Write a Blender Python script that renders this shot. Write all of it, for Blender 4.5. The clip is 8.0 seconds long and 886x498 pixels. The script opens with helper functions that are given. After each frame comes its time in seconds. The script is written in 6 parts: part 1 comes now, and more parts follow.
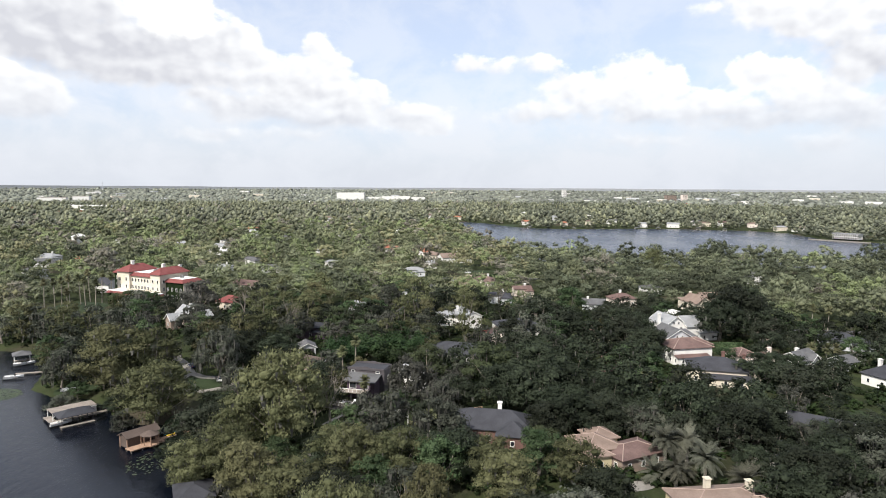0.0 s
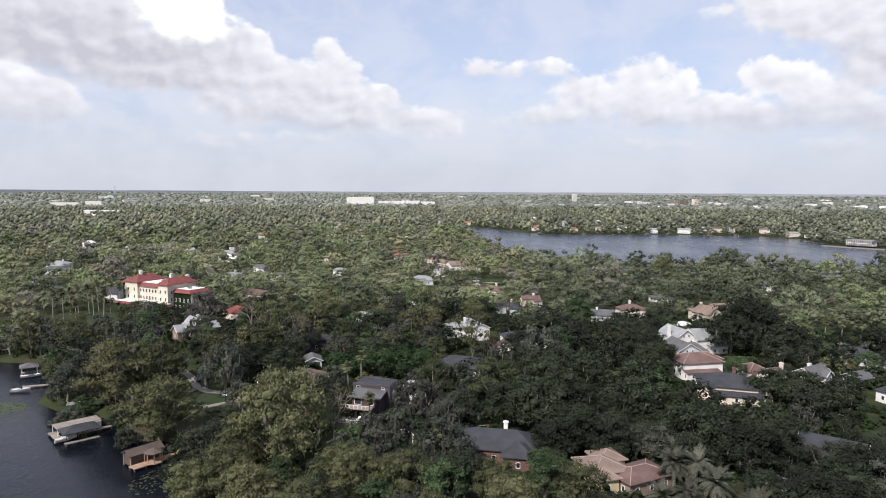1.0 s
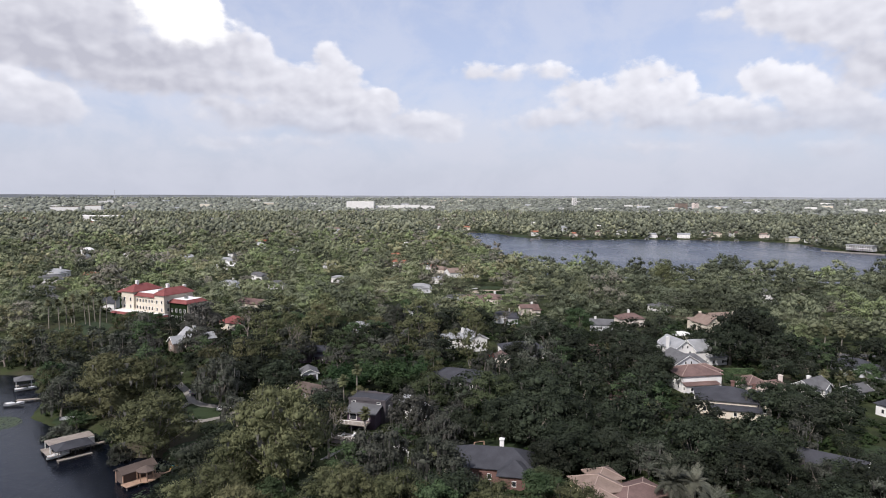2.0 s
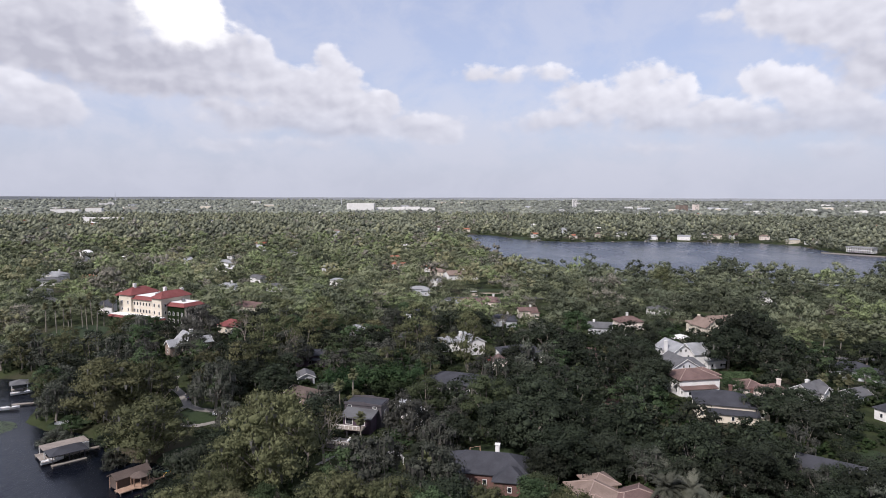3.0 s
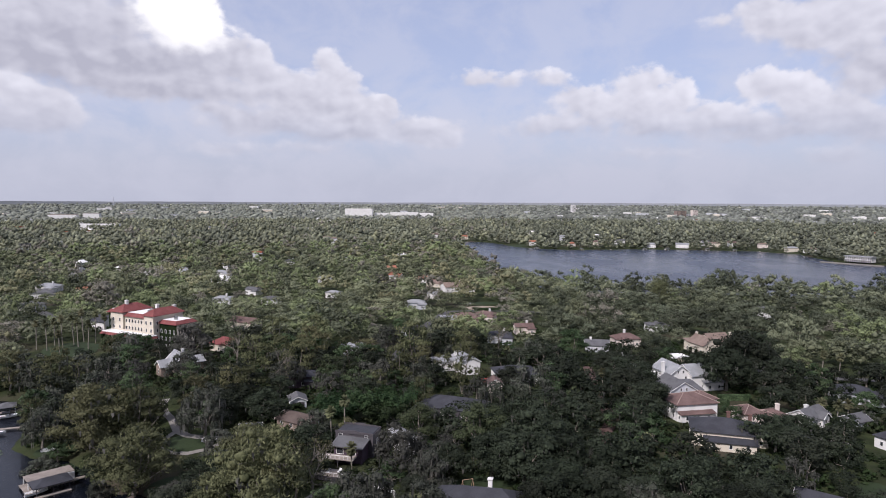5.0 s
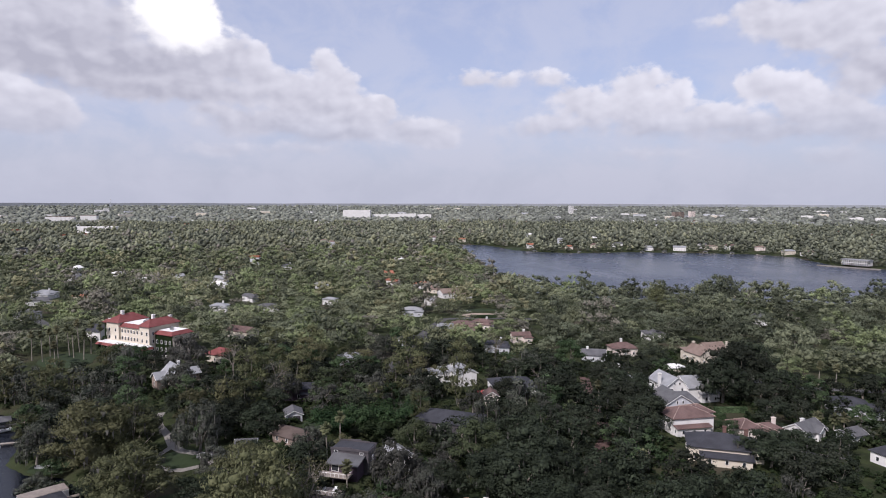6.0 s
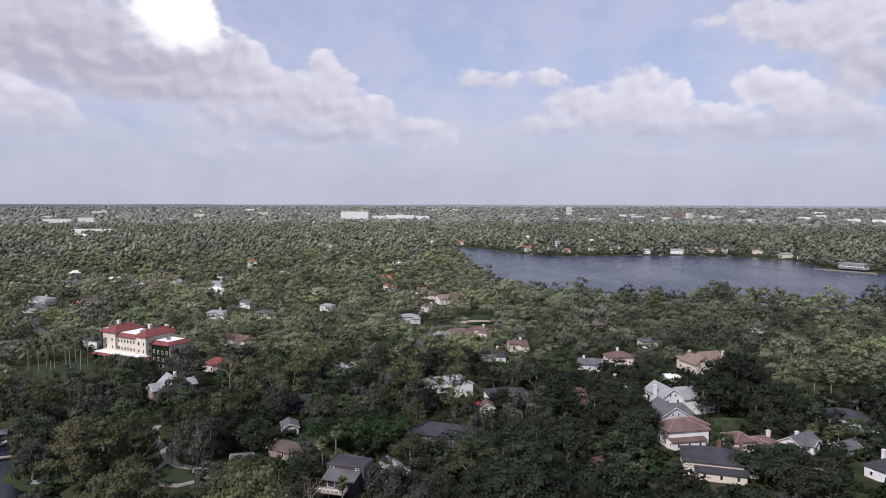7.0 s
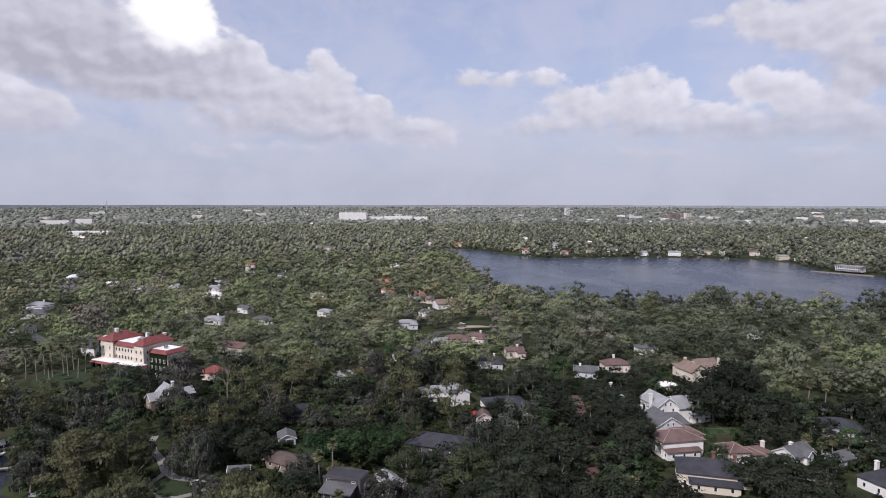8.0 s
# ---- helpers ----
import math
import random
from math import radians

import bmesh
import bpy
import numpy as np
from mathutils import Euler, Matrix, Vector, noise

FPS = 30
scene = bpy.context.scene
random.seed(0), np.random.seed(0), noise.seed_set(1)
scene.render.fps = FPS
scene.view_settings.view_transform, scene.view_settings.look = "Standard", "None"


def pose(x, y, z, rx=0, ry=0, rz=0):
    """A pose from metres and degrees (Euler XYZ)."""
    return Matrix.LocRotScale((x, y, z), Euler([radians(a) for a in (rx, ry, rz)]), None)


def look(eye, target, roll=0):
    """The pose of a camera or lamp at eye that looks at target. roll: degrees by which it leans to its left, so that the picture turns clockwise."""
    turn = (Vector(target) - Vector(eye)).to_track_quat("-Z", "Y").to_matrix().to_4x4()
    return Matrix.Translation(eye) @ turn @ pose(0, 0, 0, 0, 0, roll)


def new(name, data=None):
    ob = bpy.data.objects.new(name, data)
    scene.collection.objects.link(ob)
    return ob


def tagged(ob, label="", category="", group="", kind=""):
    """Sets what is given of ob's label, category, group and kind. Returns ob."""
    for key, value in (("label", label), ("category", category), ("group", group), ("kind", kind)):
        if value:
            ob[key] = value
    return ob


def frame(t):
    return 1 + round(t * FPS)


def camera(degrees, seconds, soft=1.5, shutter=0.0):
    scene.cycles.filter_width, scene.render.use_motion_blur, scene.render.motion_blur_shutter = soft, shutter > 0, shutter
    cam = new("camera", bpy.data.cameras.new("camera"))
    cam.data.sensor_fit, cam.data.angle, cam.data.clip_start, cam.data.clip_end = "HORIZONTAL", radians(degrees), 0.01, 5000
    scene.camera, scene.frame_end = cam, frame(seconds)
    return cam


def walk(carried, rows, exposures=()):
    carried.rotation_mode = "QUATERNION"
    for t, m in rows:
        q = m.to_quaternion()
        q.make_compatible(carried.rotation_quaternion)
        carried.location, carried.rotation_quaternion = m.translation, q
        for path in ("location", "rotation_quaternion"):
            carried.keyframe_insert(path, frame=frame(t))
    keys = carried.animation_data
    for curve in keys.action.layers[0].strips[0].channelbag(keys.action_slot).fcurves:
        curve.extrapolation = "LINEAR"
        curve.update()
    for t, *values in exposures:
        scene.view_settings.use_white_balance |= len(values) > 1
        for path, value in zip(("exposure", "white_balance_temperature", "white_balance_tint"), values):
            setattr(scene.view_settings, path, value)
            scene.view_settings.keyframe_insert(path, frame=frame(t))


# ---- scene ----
cam = camera(67.7, 8.0, 1.0)
METRES, EYE, TILT, LEAN, TURN = 30.0, 66.0, -5.3, -0.33, 0.0
ROWS = [
    (0.0, 0.0, 0.0, 0.0, 0.0, 0.0, -0.0),
    (0.5, 0.0206, 0.0276, 0.046, 0.67, 0.18, -0.08),
    (1.0, 0.039, 0.0596, 0.1117, 0.87, 0.32, -0.05),
    (1.5, 0.0584, 0.088, 0.1767, 0.86, 0.49, 0.03),
    (3.0, 0.1234, 0.1315, 0.2306, 0.94, 0.77, 0.08),
    (3.5, 0.1412, 0.1537, 0.2556, 0.98, 0.84, 0.05),
    (4.0, 0.1545, 0.1833, 0.3058, 0.93, 0.91, 0.05),
    (4.5, 0.1664, 0.2131, 0.3688, 0.89, 1.04, 0.03),
    (6.0, 0.2045, 0.2449, 0.592, 0.67, 1.16, 0.14),
    (6.5, 0.2189, 0.238, 0.667, 0.59, 1.18, 0.16),
    (7.0, 0.2327, 0.2253, 0.7412, 0.52, 1.2, 0.17),
    (7.5, 0.2462, 0.2081, 0.8142, 0.45, 1.22, 0.21),
    (8.0, 0.26, 0.1851, 0.8772, 0.38, 1.18, 0.25),
]
EXPOSURES = [(0.0, 0.44, 6400, 8), (0.5, 0.31, 6320, 10), (1.0, 0.2, 6230, 12), (1.5, 0.12, 6180, 13), (3.0, 0.0, 6080, 16), (4.5, -0.1, 6000, 18), (6.0, -0.13, 5990, 19), (8.0, -0.21, 5980, 19)]
walk(cam, [(t, pose(0, 0, EYE, TILT, LEAN, TURN) @ pose(METRES * x, METRES * y, METRES * z, 90 + pitch, roll, yaw)) for t, x, y, z, yaw, pitch, roll in ROWS], EXPOSURES)

# ---- sun and sky ----
SUN_AZ, SUN_EL = 216.0, 44.0  # clockwise from +y, degrees
sun_way = Vector((math.sin(radians(SUN_AZ)) * math.cos(radians(SUN_EL)), math.cos(radians(SUN_AZ)) * math.cos(radians(SUN_EL)), math.sin(radians(SUN_EL))))
sun_data = bpy.data.lights.new("sun", "SUN")
sun_data.energy, sun_data.angle, sun_data.color = 5.0, radians(0.6), (1.0, 0.93, 0.84)
sun = new("sun", sun_data)
sun.matrix_world = look(sun_way * 300, (0, 0, 0))


class Nodes:
    """Small helper for wiring node trees."""

    def __init__(self, tree):
        self.tree = tree
        self.tree.nodes.clear()

    def add(self, kind, **sockets):
        n = self.tree.nodes.new(kind)
        return n

    def put(self, socket, value):
        if isinstance(value, bpy.types.NodeSocket):
            self.tree.links.new(value, socket)
        elif value is not None:
            socket.default_value = value

    def math(self, op, a, b=None, c=None, clamp=False):
        n = self.tree.nodes.new("ShaderNodeMath")
        n.operation, n.use_clamp = op, clamp
        for i, v in enumerate((a, b, c)):
            self.put(n.inputs[i], v)
        return n.outputs[0]

    def span(self, v, lo, hi, to_lo=0.0, to_hi=1.0, smooth=True):
        n = self.tree.nodes.new("ShaderNodeMapRange")
        n.interpolation_type = "SMOOTHSTEP" if smooth else "LINEAR"
        for i, x in enumerate((v, lo, hi, to_lo, to_hi)):
            self.put(n.inputs[i], x)
        return n.outputs[0]

    def mix(self, fac, a, b, blend="MIX"):
        n = self.tree.nodes.new("ShaderNodeMix")
        n.data_type, n.blend_type = "RGBA", blend
        self.put(n.inputs[0], fac)
        self.put(n.inputs[6], a if isinstance(a, bpy.types.NodeSocket) else (*a, 1))
        self.put(n.inputs[7], b if isinstance(b, bpy.types.NodeSocket) else (*b, 1))
        return n.outputs[2]

    def noise(self, vec, scale, detail=4.0, rough=0.55, distort=0.0):
        n = self.tree.nodes.new("ShaderNodeTexNoise")
        self.put(n.inputs["Vector"], vec)
        n.inputs["Scale"].default_value, n.inputs["Detail"].default_value = scale, detail
        n.inputs["Roughness"].default_value, n.inputs["Distortion"].default_value = rough, distort
        return n.outputs["Fac"]

    def vec(self, op, a, b=None, c=None):
        n = self.tree.nodes.new("ShaderNodeVectorMath")
        n.operation = op
        for i, v in enumerate((a, b, c)):
            self.put(n.inputs[i], v)
        return n.outputs["Value"] if op in ("LENGTH", "DOT_PRODUCT") else n.outputs[0]

    def xyz(self, x, y, z):
        n = self.tree.nodes.new("ShaderNodeCombineXYZ")
        for i, v in enumerate((x, y, z)):
            self.put(n.inputs[i], v)
        return n.outputs[0]


world = bpy.data.worlds.new("sky")
scene.world = world
world.use_nodes = True
W = Nodes(world.node_tree)
sky_tex = W.add("ShaderNodeTexSky")
sky_tex.sky_type, sky_tex.sun_disc = "NISHITA", False
sky_tex.sun_elevation, sky_tex.sun_rotation = radians(SUN_EL), radians(SUN_AZ)
sky_tex.air_density, sky_tex.dust_density, sky_tex.ozone_density = 1.0, 1.5, 1.5
heading = W.add("ShaderNodeTexCoord").outputs["Generated"]
split = W.add("ShaderNodeSeparateXYZ")
W.put(split.inputs[0], heading)
az = W.math("MULTIPLY", W.math("ARCTAN2", split.outputs[0], split.outputs[1]), 57.2958)
el = W.math("MULTIPLY", W.math("ARCSINE", split.outputs[2]), 57.2958)
# cumulus heaps: azimuth, elevation, half width, half height in degrees, thickness, brightness
HEAPS = [
    (-33.4, 13.3, 11.5, 3.5, 1.5, 0.16), (-28.6, 10.6, 12.7, 2.1, 1.5, -0.06), (-22.3, 13.8, 3.6, 3.2, 1.3, 0.6), (-19.5, 11.2, 3.8, 2.3, 1.3, 0.35), (-16.4, 10.3, 2.5, 2, 1.1, 0.5), (-14.1, 9.5, 2.1, 1.4, 1, 0.5),
    (-12.2, 8.4, 4.5, 2, 1.2, 0.42), (-10.6, 11.1, 1.3, 1.6, 0.72, 0.6), (-9.7, 9.8, 1.9, 1.3, 0.8, 0.55), (-7.9, 7.3, 3.9, 1.7, 1.2, 0.45), (-6.1, 8, 1.5, 1.1, 1, 0.7), (-3.7, 5.8, 4.4, 1.4, 1.15, 0.5),
    (-1.3, 5.1, 2.2, 0.8, 0.9, 0.6), (-22.6, 8.9, 9.8, 1.4, 1.2, 0.05), (-15, 6.5, 6.9, 1.2, 1, 0.25), (-8.4, 5.8, 6.3, 1, 1, 0.22), (-33.9, 8.3, 2.1, 1.2, 1.1, 0.85), (-32.2, 7.1, 2.9, 1.3, 1.1, 0.55),
    (-30.3, 6.3, 2, 0.9, 1, 0.4), (-33.4, 5.7, 4.2, 0.9, 0.9, 0.12), (-20.2, 7.3, 2.2, 0.8, 0.6, 0.4), (-19.5, 4.1, 3.1, 0.7, 0.5, 0.45), (-11.7, 4.4, 3.3, 0.6, 0.5, 0.4), (-15.9, 11.9, 1, 0.9, 0.8, 0.8),
    (8.3, 10.1, 1.4, 0.9, 0.47, 0.55), (10.2, 8.5, 2.8, 0.99, 0.6, 0.55), (12.4, 7.6, 3.5, 1.17, 0.68, 0.55), (15.3, 8.9, 2.7, 1.89, 0.81, 0.65), (18.9, 8.5, 1.3, 1.35, 0.81, 0.85), (17.3, 6.8, 5.3, 1.17, 0.73, 0.45),
    (21.6, 7, 1.8, 0.99, 0.73, 0.65), (20, 6.1, 14.1, 0.99, 0.53, 0.28), (24.7, 8.8, 1.8, 1.44, 0.94, 0.75), (27, 8.1, 2.5, 1.62, 0.94, 0.7), (28.6, 6.6, 2.5, 1.44, 0.85, 0.55), (30.3, 6.7, 1.5, 1.26, 0.81, 0.55),
    (26.1, 5.4, 6.6, 0.9, 0.77, 0.1), (32, 5.4, 2.4, 1.53, 0.85, 0.2), (24.9, 13.8, 2.6, 1.89, 1.03, 0.5), (28.2, 12.8, 3.2, 2.16, 1.11, 0.5), (31.3, 12.8, 3.2, 1.89, 1.11, 0.55), (31.8, 9.6, 2.9, 2.61, 1.03, 0.22),
    (21.3, 13.7, 1, 0.72, 0.43, 0.5), (2.8, 10.2, 3.4, 0.6, 0.42, 0.5), (8.1, 6.3, 3.8, 0.72, 0.43, 0.45), (16.5, 3.9, 4.5, 0.63, 0.43, 0.4), (29.8, 3.4, 2.5, 0.72, 0.47, 0.35),
]
plane = W.xyz(az, el, 0.0)
drift = W.add("ShaderNodeTexNoise")
W.put(drift.inputs["Vector"], plane)
drift.inputs["Scale"].default_value, drift.inputs["Detail"].default_value = 0.30, 3.0
swirl = W.vec("MULTIPLY_ADD", drift.outputs["Color"], (2.2, 1.3, 0.0), (-1.1, -0.65, 0.0))
bent = W.vec("ADD", plane, swirl)
wobble = W.xyz(az, W.math("MULTIPLY", el, 1.35), 3.7)
lit_from = W.xyz(W.math("ADD", az, 0.45), W.math("MULTIPLY", W.math("ADD", el, 0.6), 1.35), 3.7)


def billows(where):
    """Cauliflower relief of heaped cloud: rounded cells at two sizes on broken noise."""
    total = W.math("MULTIPLY", W.math("SUBTRACT", W.noise(where, 0.42, 7.0, 0.58, 0.1), 0.5), 1.5)
    for scale_of, amount in ((0.75, 0.26), (1.7, 0.14)):
        v = W.add("ShaderNodeTexVoronoi")
        v.feature = "SMOOTH_F1"
        v.inputs["Scale"].default_value, v.inputs["Smoothness"].default_value = scale_of, 0.6
        W.put(v.inputs["Vector"], where)
        total = W.math("ADD", total, W.math("MULTIPLY", W.math("SUBTRACT", 0.5, v.outputs["Distance"]), amount))
    return total


fine = billows(wobble)
mass, shine = None, None
for a, e, w, h, peak, tone in HEAPS:
    at = W.vec("MULTIPLY_ADD", bent, (1 / w, 1 / h, 0.0), (-a / w, -e / h, 0.0))
    one = W.math("MULTIPLY_ADD", W.vec("LENGTH", at), -peak, peak)
    weight = W.math("POWER", 403.0, one)
    lit = W.math("ADD", W.vec("DOT_PRODUCT", at, (0.08, 0.22, 0.0)), tone)
    shine = W.math("MULTIPLY", weight, lit) if shine is None else W.math("MULTIPLY_ADD", weight, lit, shine)
    mass = weight if mass is None else W.math("ADD", mass, weight)
heap = W.math("DIVIDE", W.math("LOGARITHM", W.math("MAXIMUM", mass, 0.0001), 2.71828), 6.0)
glow = W.math("DIVIDE", shine, W.math("MAXIMUM", mass, 0.0001))
# the rest of the sky carries the same broken cloud
broad = W.noise(heading, 2.6, 5.0, 0.55, 0.2)
off_view = W.math("MAXIMUM", W.span(W.math("ABSOLUTE", az), 36, 46), W.span(el, 19, 25))
rest = W.math("MULTIPLY_ADD", W.math("MULTIPLY", W.math("SUBTRACT", broad, 0.52), 4.0), off_view, W.math("MULTIPLY_ADD", off_view, 1.2, -1.2))
body = W.math("MAXIMUM", heap, rest)
density = W.math("ADD", body, W.math("MULTIPLY_ADD", fine, 0.8, 0.16))
# crisp above, ragged and thin below
edge = W.span(glow, 0.1, 0.9, 0.7, 0.28)
cover = W.math("MULTIPLY", W.span(density, 0.02, W.math("ADD", edge, 0.02)), W.span(el, 2.0, 8.0, 0.6, 0.985))
veil = W.math("MULTIPLY", W.span(W.noise(wobble, 0.16, 5.0, 0.6, 0.3), 0.36, 0.64), W.span(el, 1.0, 12.0, 0.8, 0.35))
soft_here, soft_up = W.noise(wobble, 0.42, 2.5, 0.5, 0.1), W.noise(lit_from, 0.42, 2.5, 0.5, 0.1)
relief = W.math("MULTIPLY", W.math("SUBTRACT", soft_here, soft_up), 1.1)
thick = W.span(density, 0.2, 0.95)
glare_x = W.math("DIVIDE", W.math("SUBTRACT", az, -21.6), 4.2)
glare_y = W.math("DIVIDE", W.math("SUBTRACT", el, 15.2), 3.6)
glare_d = W.math("SUBTRACT", W.math("ADD", W.math("MULTIPLY", glare_x, glare_x), W.math("MULTIPLY", glare_y, glare_y)), W.math("MULTIPLY", fine, 0.7))
crest = W.math("MULTIPLY", W.span(glare_d, 1.35, 0.25), W.span(density, 0.1, 0.5))
light_amount = W.math("ADD", W.math("ADD", W.math("MULTIPLY_ADD", thick, -0.12, 0.27), W.math("MULTIPLY", glow, 0.62)), relief, None, True)
cloud_col = W.mix(light_amount, (0.525, 0.522, 0.56), (0.95, 0.938, 0.93))
cloud_col = W.mix(crest, cloud_col, (1.3, 1.27, 1.16))
sky_col = W.mix(1.0, sky_tex.outputs[0], (0.13, 0.128, 0.135), "MULTIPLY")
sky_col = W.mix(0.6, sky_col, (0.60, 0.635, 0.75))
sky_col = W.mix(veil, sky_col, (0.72, 0.725, 0.76))
sky_col = W.mix(cover, sky_col, cloud_col)
haze = W.span(el, -1.0, 9.0, 0.85, 0.03)
sky_col = W.mix(haze, sky_col, (0.58, 0.595, 0.645))
back = W.add("ShaderNodeBackground")
W.put(back.inputs[0], sky_col)
back.inputs[1].default_value = 1.0
W.put(W.add("ShaderNodeOutputWorld").inputs[0], back.outputs[0])


# ---- materials ----
def surface(name, low, high, rough=0.8, big=0.25, small=4.0, bump=0.2, metal=0.0, spec=0.3, vary=0.0):
    """A worn surface: two colours mixed by coarse and fine noise, with relief. vary: brightness drift from object to object."""
    m = bpy.data.materials.new(name)
    m.use_nodes = True
    n = Nodes(m.node_tree)
    pos = n.add("ShaderNodeNewGeometry").outputs["Position"]
    coarse, grain = n.noise(pos, big, 4.0, 0.6), n.noise(pos, small, 3.0, 0.6)
    fac = n.math("ADD", n.math("MULTIPLY", n.span(coarse, 0.3, 0.7), 0.6), n.math("MULTIPLY", n.span(grain, 0.25, 0.75), 0.4))
    col = n.mix(fac, low, high)
    if vary:
        info = n.add("ShaderNodeObjectInfo").outputs["Random"]
        col = n.mix(1.0, col, n.mix(info, (1 - vary,) * 3, (1 + vary,) * 3), "MULTIPLY")
    p = n.add("ShaderNodeBsdfPrincipled")
    n.put(p.inputs["Base Color"], col)
    p.inputs["Roughness"].default_value, p.inputs["Metallic"].default_value = rough, metal
    p.inputs["Specular IOR Level"].default_value = spec
    if bump:
        b = n.add("ShaderNodeBump")
        b.inputs["Strength"].default_value, b.inputs["Distance"].default_value = bump, 0.05
        n.put(b.inputs["Height"], grain)
        n.put(p.inputs["Normal"], b.outputs[0])
    n.put(n.add("ShaderNodeOutputMaterial").inputs[0], p.outputs[0])
    return m


def foliage(name, dark, light, warm, joined=False, through_light=0.25, species=()):
    """Leaves: hue drifts from tree to tree and from leaf spray to leaf spray; a little light passes through."""
    m = bpy.data.materials.new(name)
    m.use_nodes = True
    n = Nodes(m.node_tree)
    geo = n.add("ShaderNodeNewGeometry")
    if joined:
        at = n.add("ShaderNodeAttribute")
        at.attribute_name = "tint"
        tree = at.outputs["Fac"]
    else:
        tree = n.add("ShaderNodeObjectInfo").outputs["Random"]
    leaf = geo.outputs["Random Per Island"]
    drift = n.noise(geo.outputs["Position"], 0.35, 2.0, 0.5)
    if species:
        ramp = n.add("ShaderNodeValToRGB")
        ramp.color_ramp.interpolation = "CONSTANT"
        while len(ramp.color_ramp.elements) < len(species):
            ramp.color_ramp.elements.new(0.5)
        at_pos = 0.0
        for e, (share, c) in zip(ramp.color_ramp.elements, species):
            e.position, e.color = at_pos, (*c, 1)
            at_pos += share
        n.put(ramp.inputs[0], tree)
        spread_of = n.math("MULTIPLY_ADD", n.math("ADD", n.math("MULTIPLY", leaf, 0.65), n.math("MULTIPLY", n.span(drift, 0.3, 0.7), 0.35)), 0.5, 0.75)
        col = n.mix(1.0, ramp.outputs[0], n.xyz(spread_of, spread_of, spread_of), "MULTIPLY")
    else:
        col = n.mix(n.math("ADD", n.math("MULTIPLY", leaf, 0.4), n.math("MULTIPLY", n.span(drift, 0.3, 0.7), 0.6)), dark, light)
        col = n.mix(n.math("MULTIPLY", n.span(tree, 0.35, 1.0), 0.75), col, n.mix(leaf, warm, [c * 0.5 for c in warm]))
    col = n.mix(1.0, col, n.mix(n.math("FRACT", n.math("MULTIPLY", tree, 7.31)), (0.62,) * 3, (1.32,) * 3), "MULTIPLY")
    p = n.add("ShaderNodeBsdfPrincipled")
    n.put(p.inputs["Base Color"], col)
    p.inputs["Roughness"].default_value, p.inputs["Specular IOR Level"].default_value = 0.7, 0.12
    t = n.add("ShaderNodeBsdfTranslucent")
    n.put(t.inputs[0], col)
    s = n.add("ShaderNodeMixShader")
    s.inputs[0].default_value = through_light
    n.put(s.inputs[1], p.outputs[0])
    n.put(s.inputs[2], t.outputs[0])
    n.put(n.add("ShaderNodeOutputMaterial").inputs[0], s.outputs[0])
    return m


# near oaks coloured extra dark: cloud shade over the foreground is in the colour
SHADED_OAK = foliage("shaded_oak_leaves", (0.007, 0.0105, 0.006215), (0.046, 0.059, 0.03616), (0.039, 0.044, 0.03051))
CYPRESS = foliage("cypress_leaves", (0.038, 0.046, 0.02034), (0.145, 0.152, 0.0791), (0.135, 0.128, 0.0678))
FRESH = foliage("fresh_leaves", (0.018, 0.036, 0.01356), (0.088, 0.126, 0.06328), (0.088, 0.1, 0.05198))
MOSSY = foliage("moss_grown_leaves", (0.026, 0.032, 0.0226), (0.105, 0.112, 0.08814), (0.098, 0.094, 0.08362))
PALM = foliage("palm_fronds", (0.055, 0.065, 0.032), (0.135, 0.14, 0.075), (0.16, 0.145, 0.085))
DATE = foliage("date_palm_fronds", (0.060, 0.064, 0.048), (0.140, 0.145, 0.112), (0.135, 0.130, 0.098))
BAMBOO = foliage("bamboo_leaves", (0.014, 0.032, 0.01243), (0.042, 0.074, 0.03051), (0.042, 0.058, 0.02486))
# leaf colours lifted well above the near oaks to stand for sunlight
SUNLIT_WOODS = foliage("sunlit_woods_leaves", (0, 0, 0), (0, 0, 0), (0, 0, 0), True, 0.25, (
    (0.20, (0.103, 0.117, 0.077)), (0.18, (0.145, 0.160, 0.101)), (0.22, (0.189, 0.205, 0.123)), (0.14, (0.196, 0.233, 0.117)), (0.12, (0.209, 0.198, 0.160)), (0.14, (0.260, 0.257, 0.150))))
# aerial haze put into the leaf colours: paler and greyer with distance
HAZED_WOODS = foliage("hazed_leaves", (0, 0, 0), (0, 0, 0), (0, 0, 0), True, 0.25, (
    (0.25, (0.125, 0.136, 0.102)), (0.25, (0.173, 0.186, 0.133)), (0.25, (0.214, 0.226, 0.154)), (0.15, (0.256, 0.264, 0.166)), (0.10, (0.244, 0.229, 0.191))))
# the same painted haze, one step greyer, for the last woods
FAR_HAZED_LEAVES = foliage("far_hazed_leaves", (0, 0, 0), (0, 0, 0), (0, 0, 0), True, 0.25, ((0.3, (0.173, 0.184, 0.163)), (0.3, (0.214, 0.229, 0.193)), (0.25, (0.255, 0.270, 0.220)), (0.15, (0.283, 0.291, 0.231))))
SHRUB = foliage("shrub_leaves", (0.012, 0.022, 0.008), (0.034, 0.053, 0.020), (0.047, 0.047, 0.024), joined=True)
MOSS = foliage("spanish_moss", (0.056, 0.056, 0.05), (0.118, 0.116, 0.104), (0.1, 0.095, 0.085))
BARK = surface("bark", (0.10, 0.085, 0.07), (0.24, 0.215, 0.185), 0.9, 0.8, 9.0, 0.5)
